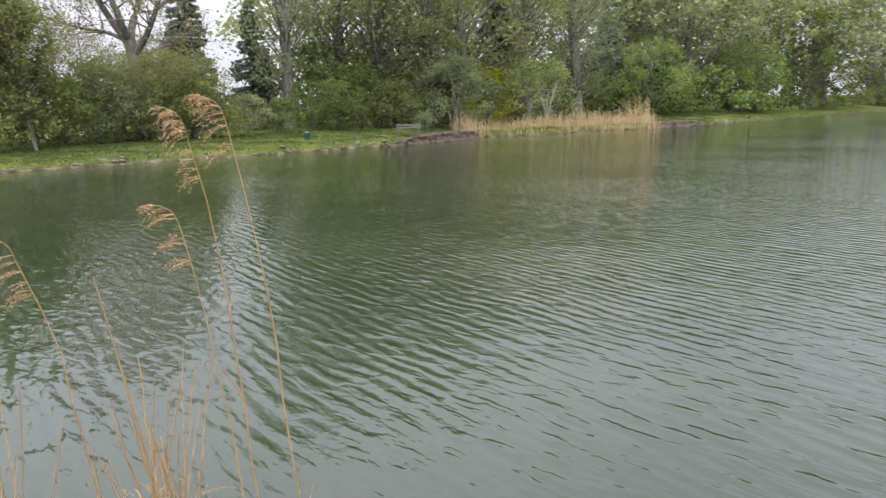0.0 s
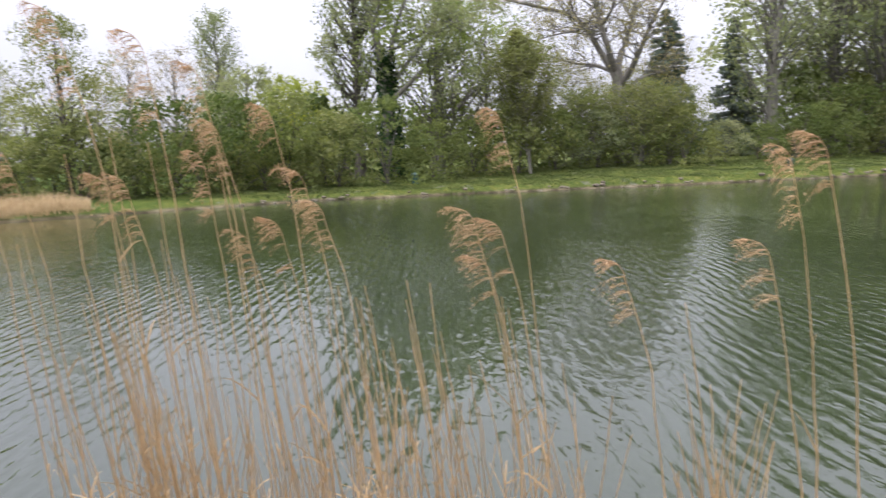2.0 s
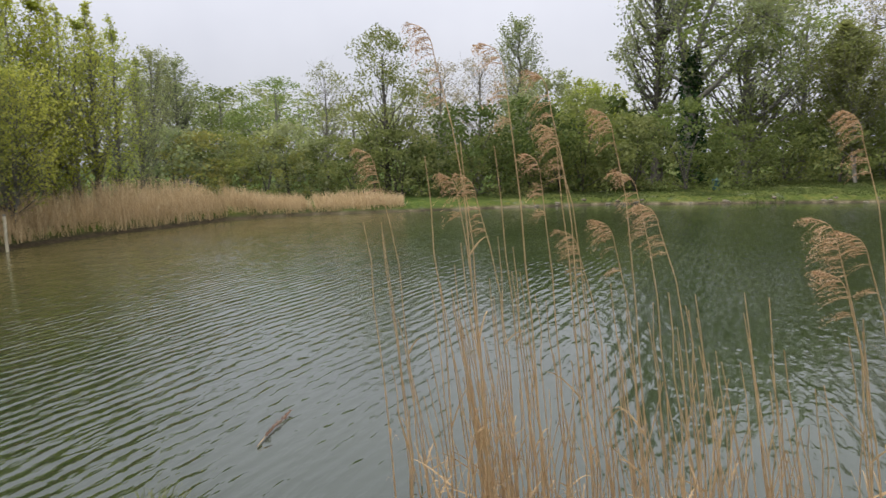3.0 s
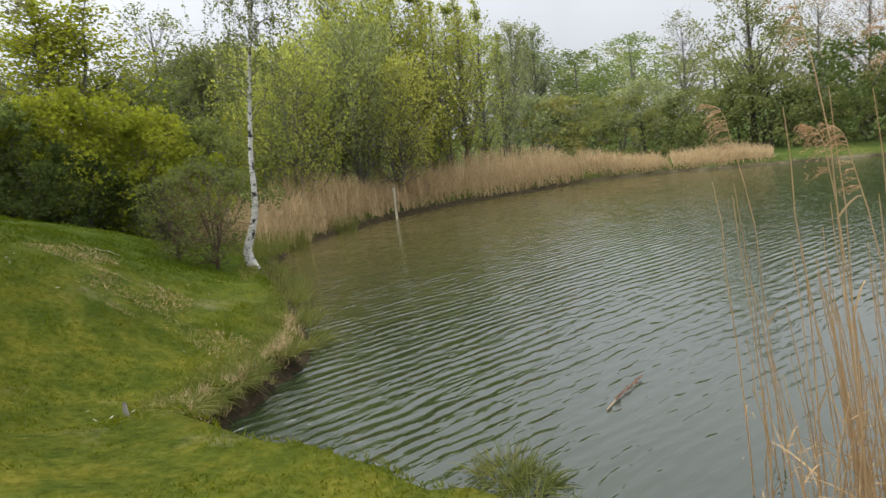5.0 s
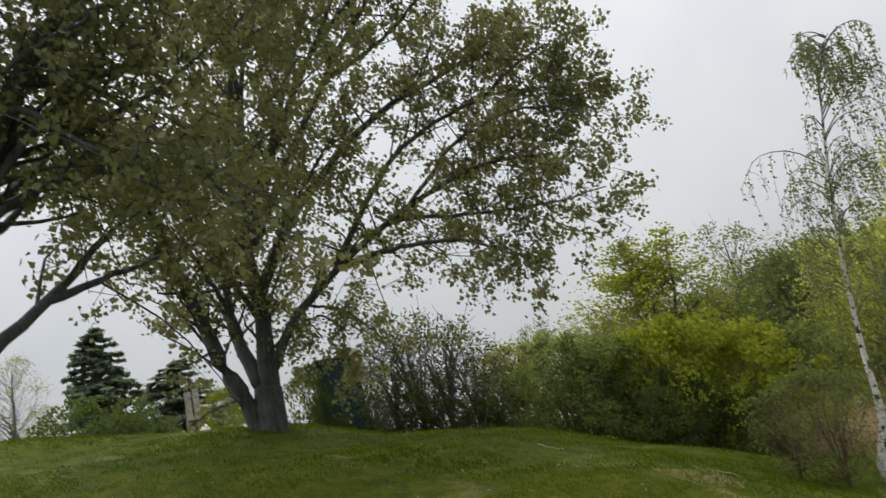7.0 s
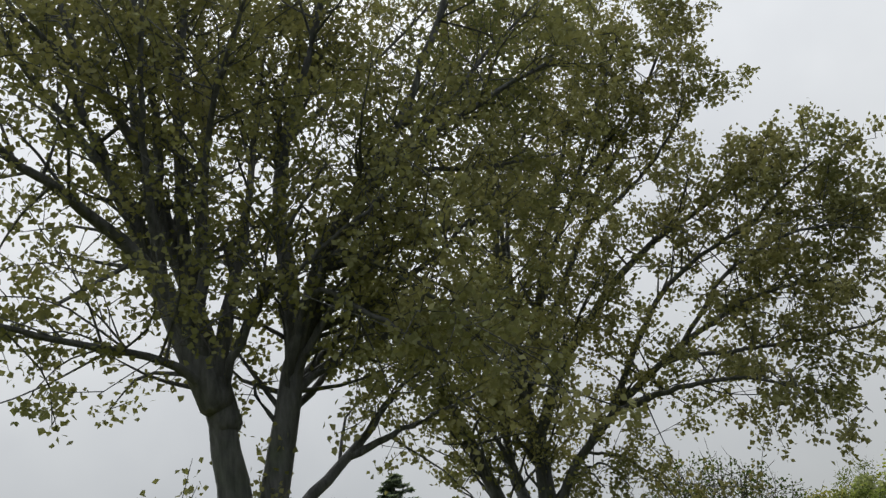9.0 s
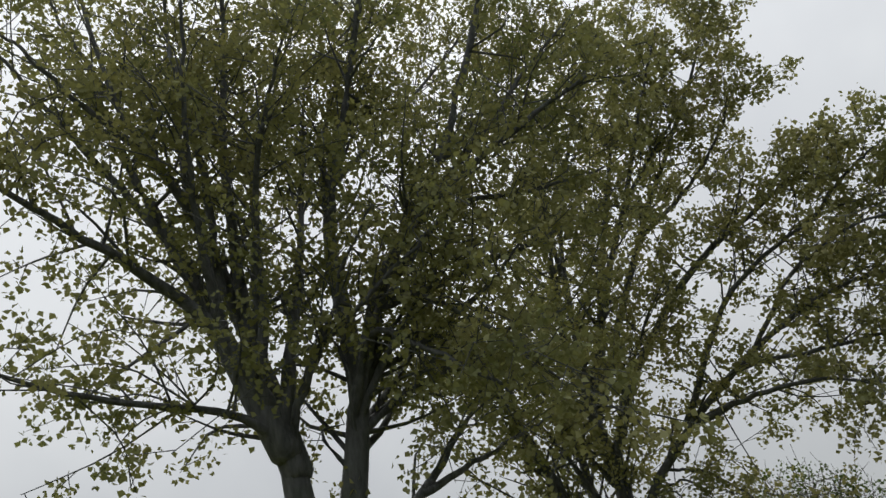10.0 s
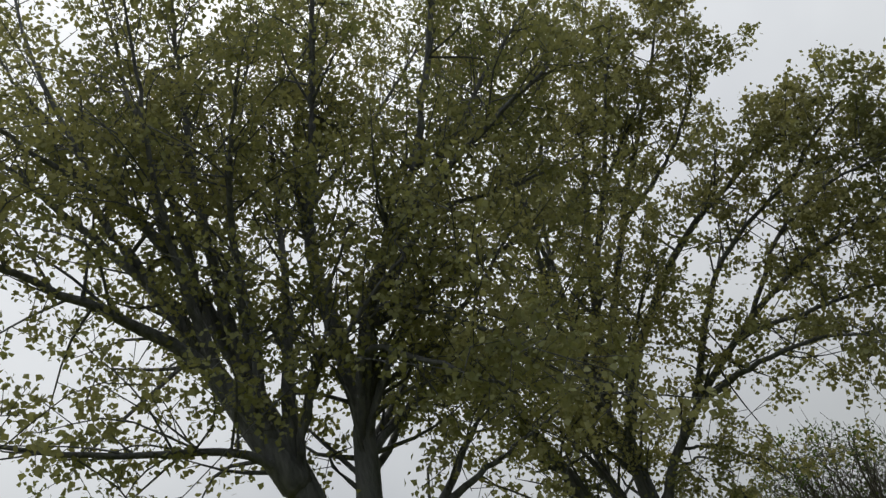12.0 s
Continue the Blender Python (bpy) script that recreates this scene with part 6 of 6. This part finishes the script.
earth_bank([(23.8, 32.7), (25.6, 33.05), (28.0, 33.8), (30.4, 34.55), (33.2, 35.4)], (0.03, 0.2, 0.42, 0.46, 0.42), 9, "dark eroded face of bare earth below the grass")
earth_bank([(49.5, 33.7), (52.0, 34.1), (56.0, 34.75), (60.0, 35.4)], (0.3, 0.42, 0.36, 0.15), 10, "low dark edge of bare earth below the grass")


def litter_bin(x, y, h):
    ob = thing("litter_bin", pose(x, y, ground_z(x, y)), "small teal green litter bin on the grass bank", "bin", "litter bins")
    u = np.array([0.0, 0.5, 1.0])
    part("body", tube(np.column_stack([u * 0, u * 0, 0.02 + u * h]), [0.13, 0.15, 0.17], 14), TEAL, ob, smooth=True)
    part("rim", tube(np.column_stack([u * 0, u * 0, h + u * 0.05]), [0.185, 0.19, 0.17], 14), TEAL, ob, smooth=True)
    part("lid", tube(np.column_stack([u * 0, u * 0, h + 0.04 + u * 0.10]), [0.17, 0.12, 0.01], 14), TEAL, ob, smooth=True)


for hd, ds, h in ((-3.7, 34.3, 0.42), (-30.6, 40, 0.3), (-67.8, 92, 0.8)):
    litter_bin(*bearing(hd, ds), h)


def post():
    x, y = -14.72, 13.74
    ob = thing("mooring_post", pose(x, y, WATER_Z - 0.3, 2, 1, 15), "pale weathered wooden post standing in the water by the reeds", "post")
    part("shaft", box(bmesh.new(), (0.055, 0.055, 1.15), (0, 0, 0.575), bevel=0.012), POST_WOOD, ob)
    part("cap", box(bmesh.new(), (0.075, 0.075, 0.04), (0, 0, 1.16), bevel=0.015), WEATHERED, ob)


post()


def chair(x, y, turn):
    ob = thing("garden_chair", pose(x, y, ground_z(x, y), 0, 0, turn), "weathered pale wooden garden chair with a tall plank back", "chair")
    for s in (-0.12, 0.12):
        part("back_plank", box(bmesh.new(), (0.2, 0.03, 0.95), (s, 0.2, 0.62 + s * 0.2), (-10, 0, 0), 0.008), WEATHERED, ob)
    part("seat", box(bmesh.new(), (0.5, 0.45, 0.04), (0, 0, 0.36), bevel=0.008), WEATHERED, ob)
    for sx in (-0.22, 0.22):
        for sy in (-0.18, 0.18):
            part("leg", box(bmesh.new(), (0.06, 0.06, 0.36), (sx, sy, 0.17), bevel=0.006), WEATHERED, ob)
    return ob


chair(*bearing(103.6, 17.9), 105).scale = (0.72, 0.72, 0.95)
sx, sy = bearing(103.0, 17.6)
white = new("white_stone", stone_mesh(7, 0.13))
white.matrix_basis = pose(sx, sy, ground_z(sx, sy) + 0.08, 0, 70, 20)
white.data.materials.clear()
white.data.materials.append(WHITE_STONE)
tagged(white, "rounded white stone standing in the grass beside the chair", "stone")


def booth():
    x, y = bearing(93.4, 17.0)
    ob = thing("green_booth", pose(x, y, ground_z(x, y) - 0.05, 0, 0, 100), "dark green tapered booth overgrown with bushes on the mound", "booth")
    bm = bmesh.new()
    lo, hi = 0.55, 0.42
    v = [bm.verts.new((sx * s, sy * s, z)) for z, s in ((0, lo), (1.6, hi)) for sx, sy in ((-1, -1), (1, -1), (1, 1), (-1, 1))]
    for a, b in ((0, 1), (1, 2), (2, 3), (3, 0)):
        bm.faces.new((v[a], v[b], v[b + 4], v[a + 4]))
    bm.faces.new(v[4:])
    bm.faces.new(v[3::-1])
    part("body", bm, GREEN_PLASTIC, ob)
    part("roof", box(bmesh.new(), (0.98, 0.98, 0.08), (0, 0, 1.64), bevel=0.02), GREEN_PLASTIC, ob)
    part("corner_panel", box(bmesh.new(), (0.2, 0.03, 0.7), (0.3, -0.485, 0.9), (-4, 0, 0), 0.01), TEAL, ob, "lighter teal side panel")


booth()


def stub():
    ob = thing("wooden_stake", pose(-4.95, 1.98, ground_z(-4.95, 1.98) - 0.02, 4, -6, 30), "short pale wooden stake in the grass", "stake")
    part("shaft", tube([(0, 0, 0), (0, 0, 0.07), (0.01, 0, 0.13)], [0.02, 0.018, 0.012], 7), WEATHERED, ob, smooth=True)
    part("splinter", tube([(0.05, 0.0, 0.01), (0.09, 0.02, 0.02), (0.13, 0.03, 0.015)], [0.012, 0.013, 0.006], 6), WEATHERED, ob, smooth=True)


stub()


def house():
    x, y = bearing(-48.6, 128)
    ob = thing("house", pose(x, y, 0.4, 0, 0, 40), "distant plastered house with an orange tiled roof", "house")
    ob.scale = (0.4, 0.5, 0.86)
    part("wall", box(bmesh.new(), (10, 8, 7), (0, 0, 3.5)), PLASTER, ob)
    bm = bmesh.new()
    v = [bm.verts.new(p) for p in ((-5.4, -4.5, 6.8), (5.4, -4.5, 6.8), (5.4, 4.5, 6.8), (-5.4, 4.5, 6.8), (-5.4, 0, 11.2), (5.4, 0, 11.2))]
    for f in ((0, 1, 5, 4), (2, 3, 4, 5), (1, 2, 5), (3, 0, 4), (3, 2, 1, 0)):
        bm.faces.new([v[i] for i in f])
    part("roof", bm, ROOF, ob)


house()


def driftwood(x, y, turn, length, r, seed):
    """A grey fallen branch with a forked end, lying on the bank."""
    rng = np.random.default_rng(seed)
    ob = thing("fallen_branch", pose(x, y, ground_z(x, y) + r * 0.6, 0, 0, turn), "grey fallen branch lying on the far grass bank", "branch", "branches on the far bank")
    k = np.linspace(0, 1, 8)
    pts = np.column_stack([k * length, rng.normal(size=8) * 0.05 * length * k, 0.1 * length * k * (1 - k)])
    part("stem", tube(pts, r * (1.1 - 0.7 * k), 7), BARK_GREY, ob, smooth=True)
    q = pts[5]
    part("fork", tube([q, q + np.array([0.12, 0.05, 0.08]) * length, q + np.array([0.2, 0.07, 0.16]) * length], [r * 0.5, r * 0.35, r * 0.12], 6), BARK_GREY, ob, smooth=True)


driftwood(106.9, 44.3, 10, 4.5, 0.13, 301)
driftwood(69.2, 36.5, 60, 1.6, 0.16, 302)


def stick(x0, y0, x1, y1, r, seed):
    rng = np.random.default_rng(seed)
    ob = thing("dry_stick", pose(x0, y0, ground_z(x0, y0)), "pale dry stick lying in the meadow grass", "stick", "sticks in the meadow")
    k = np.linspace(0, 1, 7)
    pts = [(a * (x1 - x0) + rng.normal() * 0.015, a * (y1 - y0) + rng.normal() * 0.015, ground_z(x0 + a * (x1 - x0), y0 + a * (y1 - y0)) - ground_z(x0, y0) + 0.012) for a in k]
    part("shaft", tube(pts, 0.27 * r * (1.1 - 0.6 * k), 6), PALE_WOOD, ob, smooth=True)
    q = np.array(pts[3])
    part("knot", tube([q - np.array([0.012, 0.012, 0]), q + np.array([0, 0, 0.004]), q + np.array([0.012, 0.012, 0])], [r * 0.15, r * 0.36, r * 0.15], 6), WEATHERED, ob, smooth=True)


for n, (x0, y0, x1, y1, r) in enumerate(((-7.18, -0.62, -6.90, -0.40, 0.018), (-6.78, -0.33, -6.43, 0.03, 0.022), (-7.35, -2.4, -7.25, -2.1, 0.018), (-6.62, 0.8, -6.58, 1.1, 0.014), (-10.6, 1.85, -10.2, 2.1, 0.025),
                                         (-8.98, 3.5, -8.98, 3.8, 0.025), (-5.67, -0.12, -5.48, 0.21, 0.022), (-7.9, -1.2, -7.8, -0.95, 0.016))):
    stick(x0, y0, x1, y1, r, 200 + n)
